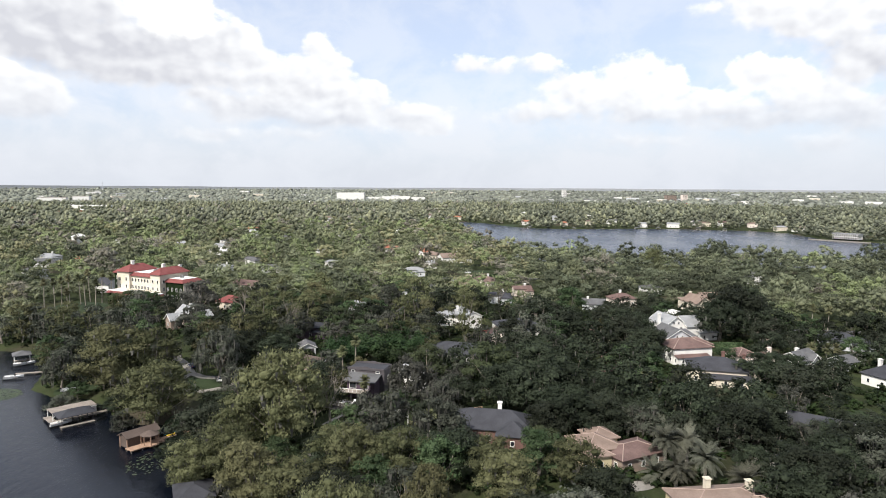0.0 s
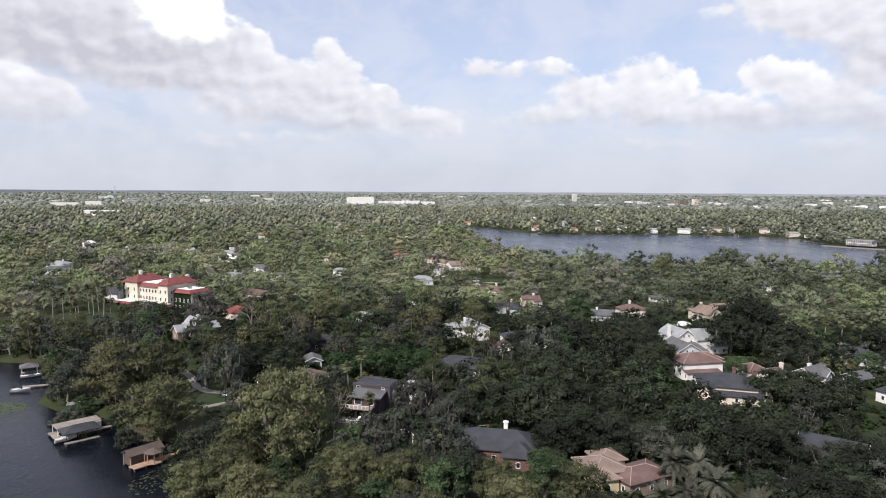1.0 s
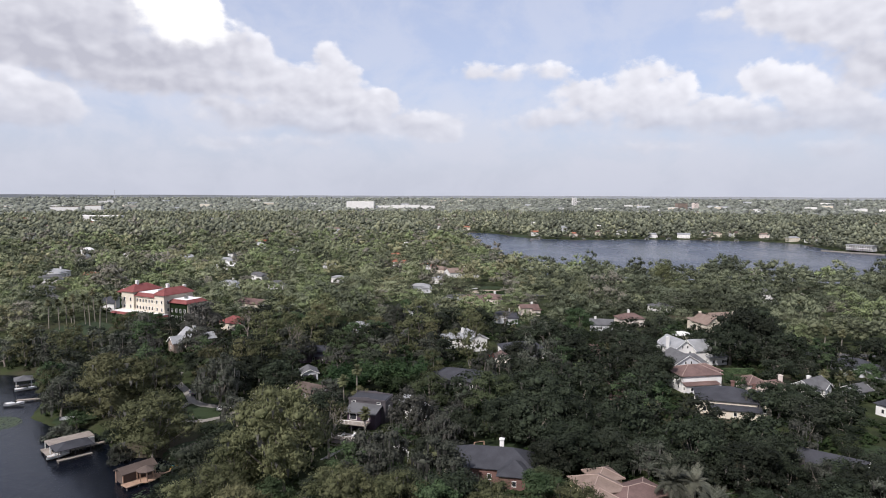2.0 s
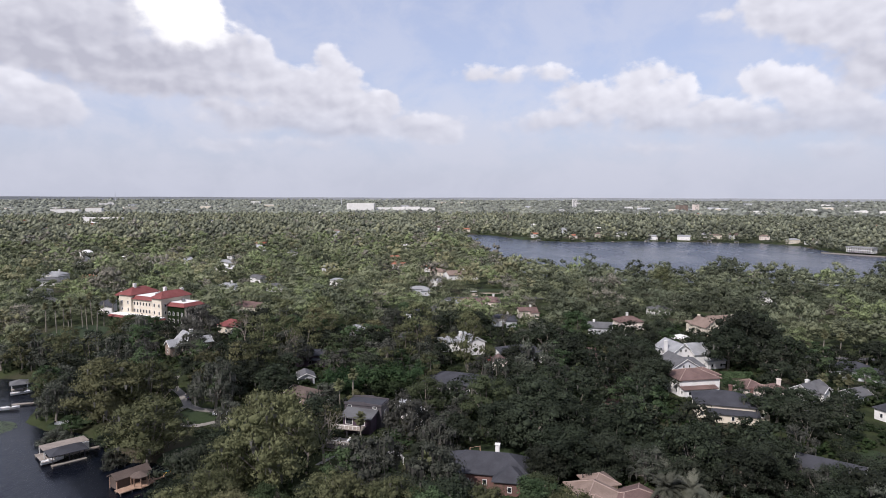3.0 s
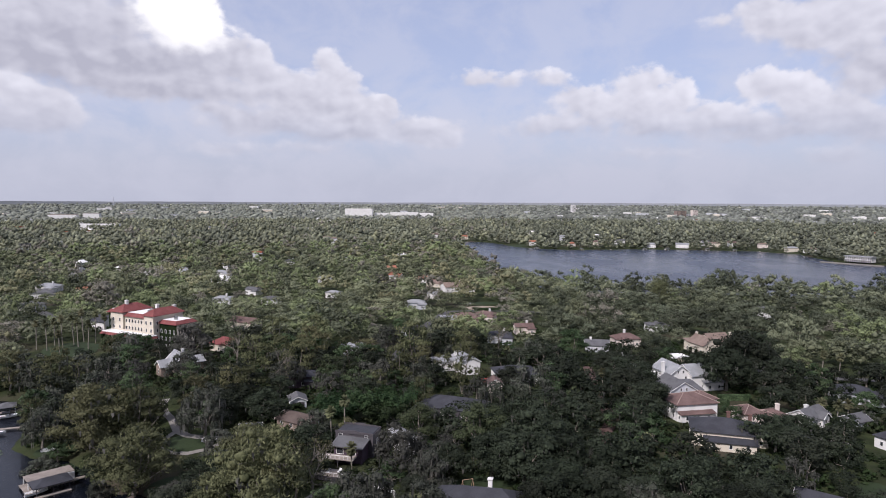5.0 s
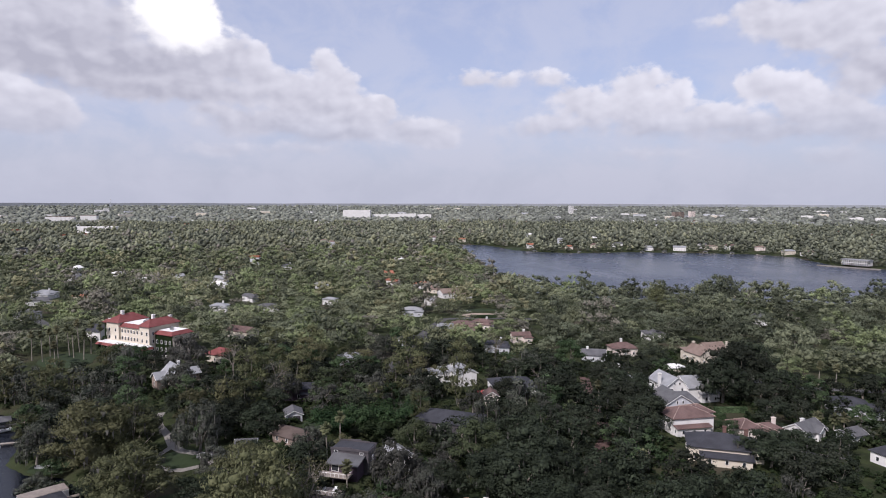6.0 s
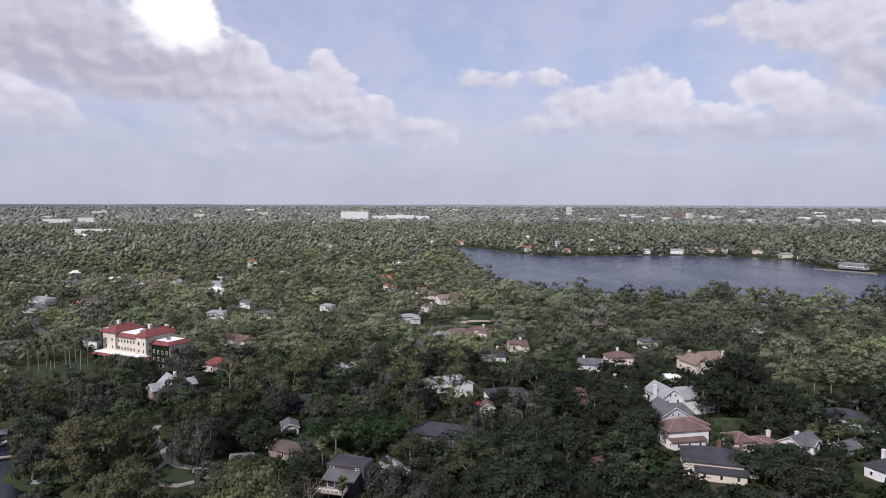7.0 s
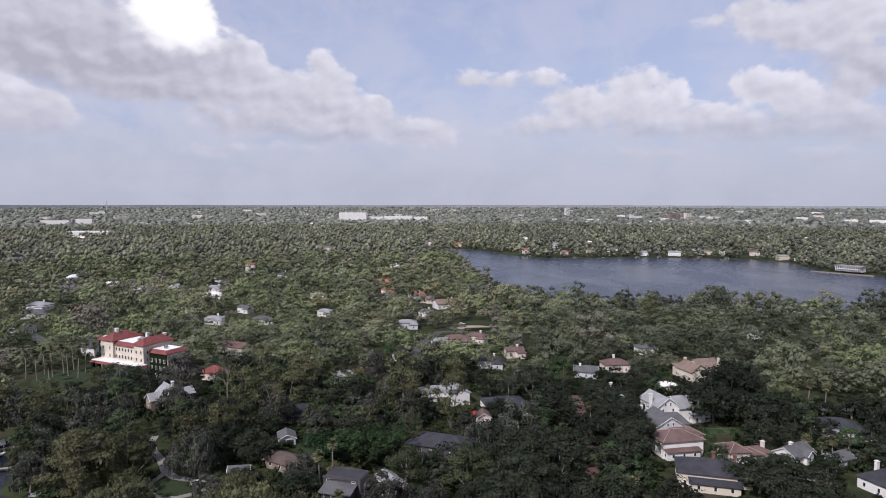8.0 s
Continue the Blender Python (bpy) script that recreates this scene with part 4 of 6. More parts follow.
def crown_arrays(seed, R, base, top, count, per, size, shape, core=0.47, squash=0.78, long=1.0, rough_core=False, hang=0.0):
    rng = np.random.default_rng(seed)
    cs, rs = lobes(rng, count, R, base, top, shape)
    n = len(cs) * per
    d = rng.normal(0, 1, (n, 3))
    d[:, 2] = np.abs(d[:, 2]) * np.where(rng.random(n) < 0.78, 1, -1)
    d /= np.linalg.norm(d, axis=1)[:, None]
    c, r = np.repeat(cs, per, 0), np.repeat(rs, per)[:, None]
    pts = c + d * r * rng.uniform(0.62, 1.22, (n, 1)) * np.array([1, 1, squash])
    out = pts - np.array([0, 0, base + 0.25 * (top - base)])
    out /= np.linalg.norm(out, axis=1)[:, None] + 1e-9
    d = d * (0.4 if rough_core else 0.6) + out * (0.6 if rough_core else 0.4)
    q = sprays(rng, pts, d, size, long, 0.4, hang)
    quads = np.arange(len(q)).reshape(-1, 4)
    KV, KT = (OCTA_V, OCTA_T) if rough_core else (BALL_V, BALL_T)
    k = len(KV)
    count = len(cs)
    bv = (KV[None] * (1 + rng.normal(0, 0.24 if rough_core else 0.13, (count, k, 1))) * (rs * core)[:, None, None] * np.array([1, 1, squash]) + cs[:, None]).reshape(-1, 3)
    bt = (KT[None] + (np.arange(count) * k)[:, None, None]).reshape(-1, 3) + len(q)
    return np.concatenate([q, bv]), bt, quads, cs, rs


def trunk_mesh(seed, cs, rs, base, r, material, limbs=9, ground_in=-0.6):
    rng = np.random.default_rng(seed + 500)
    g = Geo()
    fork = Vector((rng.uniform(-0.4, 0.4), rng.uniform(-0.4, 0.4), base * 0.55))
    g.tube((0, 0, ground_in), (0, 0, 0.5), r * 1.5, r, 7).tube((0, 0, 0.5), fork, r, r * 0.8, 7)
    g.f += [(7 + j, 7 + (j + 1) % 7, 14 + j) for j in range(7)]
    for i in np.linspace(0, len(cs) - 1, limbs).astype(int):
        end = Vector(cs[i])
        mid = fork.lerp(end, 0.5) + Vector((rng.uniform(-0.6, 0.6), rng.uniform(-0.6, 0.6), -0.5))
        g.tube(fork, mid, r * 0.5, r * 0.3, 5).tube(mid, end, r * 0.3, r * 0.08, 4)
        k = len(g.v) - 18  # limbs grow out of the fork
        g.f += [(21 + j, 21 + (j + 1) % 7, k + j) for j in range(5)] + [(k + 5 + j, k + 5 + (j + 1) % 5, k + 10 + j) for j in range(4)]
    return g.mesh("trunk", material)


def moss_mesh(seed, cs, rs, count, length):
    """Hanging beards of moss under the leaf masses."""
    rng = np.random.default_rng(seed + 900)
    i = rng.integers(0, len(cs), count)
    a = rng.uniform(0, 2 * math.pi, count)
    k = rng.uniform(0.5, 1.05, count)
    x, y = cs[i, 0] + np.cos(a) * rs[i] * k, cs[i, 1] + np.sin(a) * rs[i] * k
    z = cs[i, 2] - rs[i] * rng.uniform(-0.2, 0.4, count)
    w, h, b = rng.uniform(0.15, 0.42, count), length * rng.uniform(0.4, 1.3, count), rng.uniform(0, math.pi, count)
    ux, uy = np.cos(b) * w, np.sin(b) * w
    v = np.stack([np.stack([x - ux, y - uy, z], 1), np.stack([x + ux, y + uy, z + 0.1], 1), np.stack([x + ux * 0.7, y + uy * 0.7, z - h * 0.6], 1), np.stack([x - ux * 0.1, y - uy * 0.1, z - h], 1)], 1)
    return bulk_mesh("moss", v.reshape(-1, 3), np.zeros((0, 3), int), np.arange(count * 4).reshape(-1, 4), MOSS)


def tree_proto(kind, seed, fine=True):
    """Meshes of one tree as (part name, mesh): unit-sized pieces for many trees."""
    mt, shape, R, base, top, cnt, per, size, moss, mlen = {
        "live_oak": (SHADED_OAK, "dome", 7.6, 3.4, 12.5, 72, 84, 0.30, 30, 1.6),
        "cypress": (CYPRESS, "tall", 6.6, 3.0, 17.5, 84, 110, 0.21, 70, 1.6),
        "leafy_tree": (FRESH, "dome", 5.6, 3.0, 12.0, 56, 88, 0.26, 0, 0),
        "mossy_oak": (MOSSY, "ragged", 7.0, 3.2, 13.0, 72, 70, 0.28, 240, 2.2),
    }[kind]
    rng = np.random.default_rng(seed)
    R, top = R * rng.uniform(0.9, 1.1), top * rng.uniform(0.93, 1.07)
    if not fine:
        cnt, per, size, moss, base = int(cnt * 0.6), int(per * 0.42), size * 1.5, moss // 4, base * 0.7
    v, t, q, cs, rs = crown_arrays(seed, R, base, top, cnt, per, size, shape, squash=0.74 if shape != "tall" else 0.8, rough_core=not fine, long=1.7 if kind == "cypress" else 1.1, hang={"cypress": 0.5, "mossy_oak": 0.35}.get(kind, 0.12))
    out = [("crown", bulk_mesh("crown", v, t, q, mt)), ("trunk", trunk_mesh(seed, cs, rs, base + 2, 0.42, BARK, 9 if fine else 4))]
    if moss:
        out.append(("moss", moss_mesh(seed, cs, rs, moss, mlen)))
    return out


LABELS = {
    "live_oak": "dark green live oak in painted shade with hanging grey moss", "cypress": "olive-yellow bald cypress with feathery spreading crown",
    "leafy_tree": "fresh green broadleaf tree with a rounded crown", "mossy_oak": "grey-brown oak smothered in hanging moss",
}
protos = {}
TREES = []  # x, y, radius of what stands already


def plant(kind, x, y, scale, turn, variant, fine=True, z=None, stretch=1.0):
    key = (kind, variant, fine)
    if key not in protos:
        protos[key] = tree_proto(kind, hash_seed(kind) + variant * 13, fine)
    root = thing(kind, pose(x, y, height(x, y) if z is None else z, 0, 0, turn) @ Matrix.Diagonal((scale, scale, scale * stretch, 1)), LABELS[kind], "tree", kind.replace("_", " ") + "s")
    for nm, me in protos[key]:
        ob = part(nm, me, root)
        if nm == "moss":
            tagged(ob, kind="stuff")
    TREES.append((x, y, {"live_oak": 7.6, "cypress": 6.6, "leafy_tree": 5.6, "mossy_oak": 7.0}[kind] * scale))


def hash_seed(text):
    return sum(ord(c) * (i + 3) for i, c in enumerate(text)) % 1000


# trees that stand out one by one: kind, x, y, scale, upward stretch
for i, (kind, x, y, s, st) in enumerate([
    ("cypress", -100, 198, 1.75, 0.70), ("cypress", -92, 205, 1.2, 0.95), ("cypress", -79, 177, 1.5, 0.70), ("mossy_oak", -122, 207, 0.95, 1.1), ("cypress", -37, 152, 1.5, 0.98), ("cypress", -47, 152, 1.0, 0.9),
    ("cypress", -38, 127, 1.1, 0.7), ("cypress", -28, 120, 1.0, 0.7), ("cypress", -47, 138, 1.0, 0.75), ("mossy_oak", -72, 209, 1.2, 1.15), ("live_oak", -60, 148, 0.8, 0.8), ("cypress", 12.5, 121, 0.85, 0.72),
    ("leafy_tree", 14, 195, 1.25, 1.0), ("leafy_tree", 22.5, 142, 0.85, 0.9), ("leafy_tree", 61, 312, 1.4, 1.0), ("leafy_tree", -5, 205, 1.1, 0.9), ("live_oak", 24, 175, 1.2, 0.95), ("live_oak", 30, 190, 1.2, 1.0),
    ("live_oak", 16, 178, 1.1, 1.0), ("mossy_oak", -15, 150, 1.1, 1.0), ("cypress", -22, 135, 0.9, 0.8), ("live_oak", 124, 275, 1.7, 1.0), ("live_oak", 112, 262, 1.4, 1.0), ("live_oak", 135, 290, 1.4, 1.0), ("leafy_tree", 96, 219, 0.7, 0.95),
    ("leafy_tree", 147, 232, 0.8, 1.0), ("mossy_oak", -112, 300, 1.2, 1.0), ("leafy_tree", -108, 306, 0.8, 0.7), ("cypress", 152, 471, 0.9, 1.2), ("leafy_tree", -135, 301, 1.25, 0.85), ("leafy_tree", -147, 303, 1.25, 0.75), ("mossy_oak", -8, 180, 1.0, 1.1),
    ("mossy_oak", -88, 176, 0.5, 0.8), ("live_oak", -90, 240, 0.9, 0.9), ("mossy_oak", -97, 224, 0.9, 0.9), ("live_oak", -58, 224, 0.9, 0.9), ("mossy_oak", -62, 196, 0.8, 0.9), ("live_oak", -70, 228, 1.0, 0.9), ("leafy_tree", -88, 192, 0.6, 0.7), ("live_oak", -54, 200, 0.8, 0.9), ("live_oak", 80.5, 262, 0.62, 1.5), ("live_oak", 78.5, 250, 0.6, 1.45), ("live_oak", 76, 236, 0.7, 1.2), ("live_oak", 73, 259, 1.15, 1.0), ("live_oak", 69, 244, 1.1, 1.0), ("live_oak", 72, 230, 1.1, 0.95), ("live_oak", 71, 273, 1.1, 1.0), ("live_oak", 100, 198, 1.0, 0.9), ("live_oak", 112, 208, 0.9, 0.8), ("mossy_oak", -58, 258, 1.0, 0.95), ("live_oak", 28, 268, 0.8, 0.8),
    ("mossy_oak", 0.5, 142.5, 1.12, 1.0), ("cypress", -9, 130, 0.9, 0.8), ("cypress", 10, 129, 0.8, 0.75), ("leafy_tree", 20.5, 134, 0.9, 1.0), ("cypress", -18, 132, 0.9, 0.85), ("cypress", 27, 127, 0.8, 0.8), ("leafy_tree", -21, 151, 0.9, 1.0),
    ("leafy_tree", -11, 149, 0.7, 1.0), ("cypress", -54, 136, 0.8, 0.8), ("live_oak", -108, 206, 0.8, 0.9), ("mossy_oak", -114, 194, 0.6, 0.8), ("live_oak", -96, 188, 0.45, 0.7), ("mossy_oak", -66, 172, 0.6, 0.7), ("live_oak", -63, 182, 0.7, 0.8),
    ("mossy_oak", -102, 268, 1.0, 0.9), ("live_oak", -15, 340, 0.9, 0.9), ("mossy_oak", -6, 328, 0.9, 0.9), ("live_oak", 2, 362, 0.9, 0.9), ("mossy_oak", -27, 330, 1.0, 1.0), ("leafy_tree", -24, 370, 0.9, 0.9), ("mossy_oak", -36, 205, 0.8, 0.9), ("live_oak", -32, 180, 0.7, 0.9),
    ("live_oak", 72, 130, 0.8, 0.9), ("live_oak", 82, 134, 0.9, 0.9), ("live_oak", 66, 136, 0.6, 0.9), ("live_oak", 92, 151, 0.7, 0.8), ("leafy_tree", -105, 191, 0.5, 0.8), ("leafy_tree", -113, 200, 0.6, 0.8),
]):
    plant(kind, x, y, s, i * 71 % 360, i % 3, True, stretch=st)


def yard_gap(x, y):
    """Distance from open yards: negative inside them."""
    x, y = np.asarray(x, float), np.asarray(y, float)
    best = np.full(x.shape, 1e9)
    for ax, ay, bx, by, w in YARDS:
        ex, ey = bx - ax, by - ay
        k = np.clip(((x - ax) * ex + (y - ay) * ey) / max(1e-6, ex * ex + ey * ey), 0, 1)
        best = np.minimum(best, np.hypot(x - ax - k * ex, y - ay - k * ey) - w)
    return best



# ---- the old hotel ----
HOUSE_YARDS = len(YARDS)
hotel = thing("hotel", pose(-150, 325, 7.0, 0, 0, -27), "cream stucco hotel with red tiled roofs and ivy-clad walls", "hotel")
YARDS.append((-150, 330, -157, 314, 19))
YARDS.append((-128, 322, -132, 312, 12))


def hotel_block(x0, x1, y0, y1, z0, z1, wall, roof_kind, rise, columns, rows, sill=1.6, step=3.6, flat=None, front=True):
    w, d, cx, cy = x1 - x0, y1 - y0, (x0 + x1) / 2, (y0 + y1) / 2
    part("wall", Geo().box(cx, cy, z0, w, d, z1 - z0).mesh("wall", WALL[wall]), hotel)
    part("roof", roof_mesh(w, d, rise, roof_kind, ROOF["red"], 0.9), hotel, pose(cx, cy, z1))
    if flat:
        part("roof_deck", Geo().box(cx, cy, z1 + flat, w - 2.2, d - 2.2, 0.3).mesh("roof_deck", ROOF["white"]), hotel, None, "white flat roof deck")
    for r in range(rows):
        for i in range(columns):
            add_window(hotel, x0 + (i + 0.5) * w / columns, y0, z0 + sill + r * step, 0, 1.1, 1.8)
        for i in range(max(1, int(d / 4))):
            add_window(hotel, x1, y0 + (i + 0.5) * d / max(1, int(d / 4)), z0 + sill + r * step, 90, 1.1, 1.8)


hotel_block(-6.5, 8.8, 0, 14, 0, 14.4, "cream", "mansard", 1.7, 7, 4, 1.8, 3.5, 1.45)
hotel_block(-15.5, -6.5, -1.2, 15, 0, 16.2, "cream", "hip", 3.2, 2, 4, 1.8, 3.6)
hotel_block(-23, -15.5, 3, 14, 0, 14.6, "ivy", "mansard", 1.7, 2, 4, 1.8, 3.5, 1.45)
hotel_block(8.8, 15.5, -1.2, 16, 0, 16.0, "cream", "hip", 3.0, 2, 4, 1.8, 3.6)
hotel_block(15.5, 27, 2.2, 13.5, 0, 12.4, "ivy", "mansard", 1.7, 4, 3, 1.8, 3.5, 1.45)
part("wall", Geo().box(27.15, 7.8, 0, 0.3, 10.5, 12.3).mesh("wall", WALL["cream"]), hotel)
part("roof_deck", Geo().box(1.2, -3.8, 7.1, 33.5, 5.2, 0.3).mesh("roof_deck", ROOF["white"]), hotel, None, "white flat porch roof")
part("porch_eave", Geo().add([(-16.2, -7.4, 6.1), (18.6, -7.4, 6.1), (18.6, -1.3, 6.1), (-16.2, -1.3, 6.1), (-15.4, -6.3, 7.25), (17.8, -6.3, 7.25), (17.8, -1.3, 7.25), (-15.4, -1.3, 7.25)],
                             [(0, 3, 2, 1), (4, 5, 6, 7), (0, 1, 5, 4), (1, 2, 6, 5), (2, 3, 7, 6), (3, 0, 4, 7)]).mesh("porch_eave", ROOF["red"]), hotel, None, "red tiled porch eave")
pillar = Geo().box(0, 0, 0, 1.5, 1.3, 6.1).mesh("pillar", WALL["ivy"])
for i in range(8):
    part("pillar", pillar, hotel, pose(-15 + i * 4.6, -6.2, 0), "ivy-covered porch pillar")
part("parapet", Geo().box(1.2, -1.35, 7.25, 17, 0.25, 0.9).mesh("parapet", WALL["cream"]), hotel)
for x, y, z in ((-11, 4.5, 21.4), (9.6, 6.0, 20.8), (12.0, 14, 19.6)):
    add_chimney(hotel, x, y, 14, z, WALL["white"], 1.3)
vent = Geo().box(0, 0, 0, 1.4, 1.2, 1.1).box(0, 0, 1.1, 0.9, 0.8, 0.3)
for x, y, z in ((2, 9, 16.2), (5, 5, 16.2), (20, 8, 14.2), (22.5, 6, 14.2)):
    part("roof_vent", vent.mesh("roof_vent", CHROME), hotel, pose(x, y, z))


# ---- the lakeside ----
def plank_deck(parent, x0, x1, y0, y1, z, material, boards=None):
    """A deck: each board a piece on shared mesh, with joists and posts under it."""
    n = boards or max(4, int((y1 - y0) / 0.45))
    step = (y1 - y0) / n
    board = Geo().box(0, 0, 0, x1 - x0, step - 0.05, 0.06).mesh("board", material)
    for i in range(n):
        part("board", board, parent, pose((x0 + x1) / 2, y0 + (i + 0.5) * step, z - 0.06 + 0.004 * (i % 3)))
    part("joist", Geo().box((x0 + x1) / 2, y0 + 0.2, z - 0.3, x1 - x0 - 0.02, 0.14, 0.235).box((x0 + x1) / 2, y1 - 0.2, z - 0.3, x1 - x0 - 0.02, 0.14, 0.235).mesh("joist", material), parent)
    pile = Geo().tube((0, 0, -3.2), (0, 0, z - 0.1), 0.14, 0.13, 7).mesh("post", BARK)
    k = max(2, int((x1 - x0) / 3) + 1)
    for i in range(k):
        for y in (y0 + 0.2, y1 - 0.2):
            part("post", pile, parent, pose(x0 + 0.25 + (x1 - x0 - 0.5) * i / (k - 1), y, 0))


def boat(x, y, z, turn, length, hull_mat, label, cover=None):
    root = thing("motor_boat", pose(x, y, z, 0, 0, turn), label, "boat")
    L, B = length, length * 0.34
    g, rings = Geo(), []
    for i in range(8):
        u = i / 7
        half = B / 2 * (1 - max(0, (u - 0.45) / 0.55) ** 2.2) + 0.02
        rings.append([(u * L - L / 2, -half, 0.8 + 0.25 * u * u), (u * L - L / 2, -half * 0.7, 0.12 + 0.3 * u ** 3), (u * L - L / 2, 0, 0.3 * u ** 3 - 0.05), (u * L - L / 2, half * 0.7, 0.12 + 0.3 * u ** 3), (u * L - L / 2, half, 0.8 + 0.25 * u * u)])
    vs = [p for r in rings for p in r]
    fs = [(i * 5 + j, i * 5 + j + 1, i * 5 + j + 6, i * 5 + j + 5) for i in range(7) for j in range(4)] + [(0, 1, 2, 3, 4)]
    part("hull", g.add(vs, fs).mesh("hull", hull_mat), root)
    part("cockpit_floor", Geo().box(-L * 0.12, 0, 0.35, L * 0.66, B * 0.78, 0.06).mesh("cockpit_floor", DECK), root)
    part("foredeck", Geo().add([(L * 0.12, -B * 0.46, 0.86), (L * 0.3, -B * 0.34, 0.93), (L * 0.49, 0, 1.03), (L * 0.3, B * 0.34, 0.93), (L * 0.12, B * 0.46, 0.86), (L * 0.25, 0, 1.06)], [(0, 1, 5), (1, 2, 5), (2, 3, 5), (3, 4, 5), (4, 0, 5)]).mesh("foredeck", hull_mat), root)
    part("windshield", Geo().add([(L * 0.1, -B * 0.36, 0.9), (L * 0.1, B * 0.36, 0.9), (L * 0.03, B * 0.3, 1.35), (L * 0.03, -B * 0.3, 1.35), (L * 0.08, -B * 0.36, 0.9), (L * 0.08, B * 0.36, 0.9), (L * 0.01, B * 0.3, 1.35), (L * 0.01, -B * 0.3, 1.35)], [(0, 1, 2, 3), (7, 6, 5, 4), (3, 2, 6, 7), (0, 3, 7, 4), (1, 5, 6, 2)]).mesh("windshield", PANE), root)
    for s in (-1, 1):
        part("seat", Geo().box(-L * 0.12, s * B * 0.2, 0.41, 0.5, 0.5, 0.4).box(-L * 0.12 - 0.22, s * B * 0.2, 0.81, 0.1, 0.5, 0.4).mesh("seat", BOAT_WHITE), root)
    part("outboard_motor", Geo().box(-L * 0.52, 0, 0.55, 0.45, 0.4, 0.6, 0, 0.8).box(-L * 0.53, 0, -0.2, 0.16, 0.12, 0.75).mesh("outboard_motor", BLACK_PAINT), root)
    if cover:
        part("canvas_top", Geo().prism([(-L * 0.3, -B * 0.42), (L * 0.1, -B * 0.42), (L * 0.1, B * 0.42), (-L * 0.3, B * 0.42)], 1.95, 2.08, 0.92).mesh("canvas_top", cover), root)
        for a in (-L * 0.28, L * 0.08):
            for b in (-B * 0.4, B * 0.4):
                part("strut", Geo().tube((a, b, 0.8), (a, b, 1.96), 0.025, 0.025, 5).mesh("strut", CHROME), root)
    return root


# old white boathouse with a flat-roofed bay and a canopied boat lift
bh = thing("boathouse", pose(-104, 182, 0, 0, 0, 45), "weathered white boathouse with grey canopy over a lift", "boathouse")
plank_deck(bh, -6.6, 8.5, -1.0, 0.6, 0.75, DECK)
plank_deck(bh, -6.6, -4.6, 0.6, 5.6, 0.752, DECK)
plank_deck(bh, -5.4, 3.2, -7.2, -5.8, 0.75, DECK)
part("flat_roof", Geo().box(0.2, 2.9, 2.85, 11.6, 5.2, 0.16).box(0.2, 2.9, 3.01, 11.0, 4.6, 0.06).mesh("flat_roof", surface("old_felt_roof", (0.17, 0.145, 0.125), (0.28, 0.245, 0.215), 0.9, 0.5, 4)), bh, None, "worn tan felt roof")
part("fascia", Geo().box(0.2, 0.26, 2.55, 11.4, 0.12, 0.3).box(0.2, 5.45, 2.55, 11.4, 0.12, 0.3).mesh("fascia", TRIM), bh)
part("storage_room", Geo().box(4.8, 2.9, 0.6, 2.3, 4.6, 2.25).mesh("storage_room", WALL["white"]), bh, None, "white boarded storage room")
arch = Geo()
for i in range(8):
    a0, a1 = math.pi * i / 8, math.pi * (i + 1) / 8
    arch.add([(math.cos(a) * r, y, math.sin(a) * r * 0.55) for y in (-0.06, 0.06) for a, r in ((a0, 1.55), (a1, 1.55), (a1, 1.75), (a0, 1.75))], [(0, 1, 2, 3), (7, 6, 5, 4), (0, 4, 5, 1), (3, 2, 6, 7)])
arch_me = arch.mesh("arch", TRIM)
for i in range(3):
    part("arch", arch_me, bh, pose(-3.6 + i * 3.5, 0.26, 1.6))
post_me = Geo().box(0, 0, -2.5, 0.2, 0.2, 5.35).mesh("post", TRIM)
dark_post = Geo().box(0, 0, -2.5, 0.18, 0.18, 5.6).mesh("post", WALL["dark"])
for x in (-5.4, -1.9, 1.6, 3.4):
    part("post", post_me, bh, pose(x, 0.3, 0))
    part("post", post_me, bh, pose(x, 5.4, 0))
for x in (-4.8, -0.8, 3.0):
    part("post", dark_post, bh, pose(x, -5.9, 0))
    part("post", dark_post, bh, pose(x, -1.1, 0))
part("canopy_roof", roof_mesh(8.6, 5.4, 1.3, "hip", ROOF["slate"], 0.5), bh, pose(-0.9, -3.6, 3.05), "grey shingled hip canopy")
boat(-105.0, 177.0, 0.35, 45, 5.6, BOAT_WHITE, "white motor boat raised on a covered lift")
YARDS.append((-104, 182, -104, 178, 8))

# newer pine boathouse with a round gazebo
bb = thing("boathouse", pose(-77.6, 164.2, 0, 0, 0, 52), "reddish pine boathouse with an octagonal gazebo on its dock", "boathouse")
plank_deck(bb, -4.6, 4.4, -4.8, -1.9, 0.8, NEWDECK)
plank_deck(bb, 4.4, 12.5, -3.6, -1.9, 0.8, NEWDECK)
part("siding", Geo().box(0.2, 0.1, 0.5, 8.2, 3.7, 2.5).add([(-3.9, -1.75, 3.0), (-3.9, 1.95, 3.0), (-3.9, 0.1, 3.9), (4.3, -1.75, 3.0), (4.3, 1.95, 3.0), (4.3, 0.1, 3.9)], [(1, 0, 2), (3, 4, 5)]).mesh("siding", ROOF["brown"]), bb, None, "brown board siding")
part("roof", roof_mesh(8.2, 3.7, 0.95, "gable", ROOF["brown"], 0.5), bb, pose(0.2, 0.1, 3.0))
for x in (-3.9, 0.2, 4.3):
    for y in (-1.75, 1.95):
        part("corner_post", Geo().box(x, y, -2.8, 0.22, 0.22, 5.8).mesh("corner_post", NEWDECK), bb)
octa = [(math.cos(math.pi / 4 * i + 0.39), math.sin(math.pi / 4 * i + 0.39)) for i in range(8)]
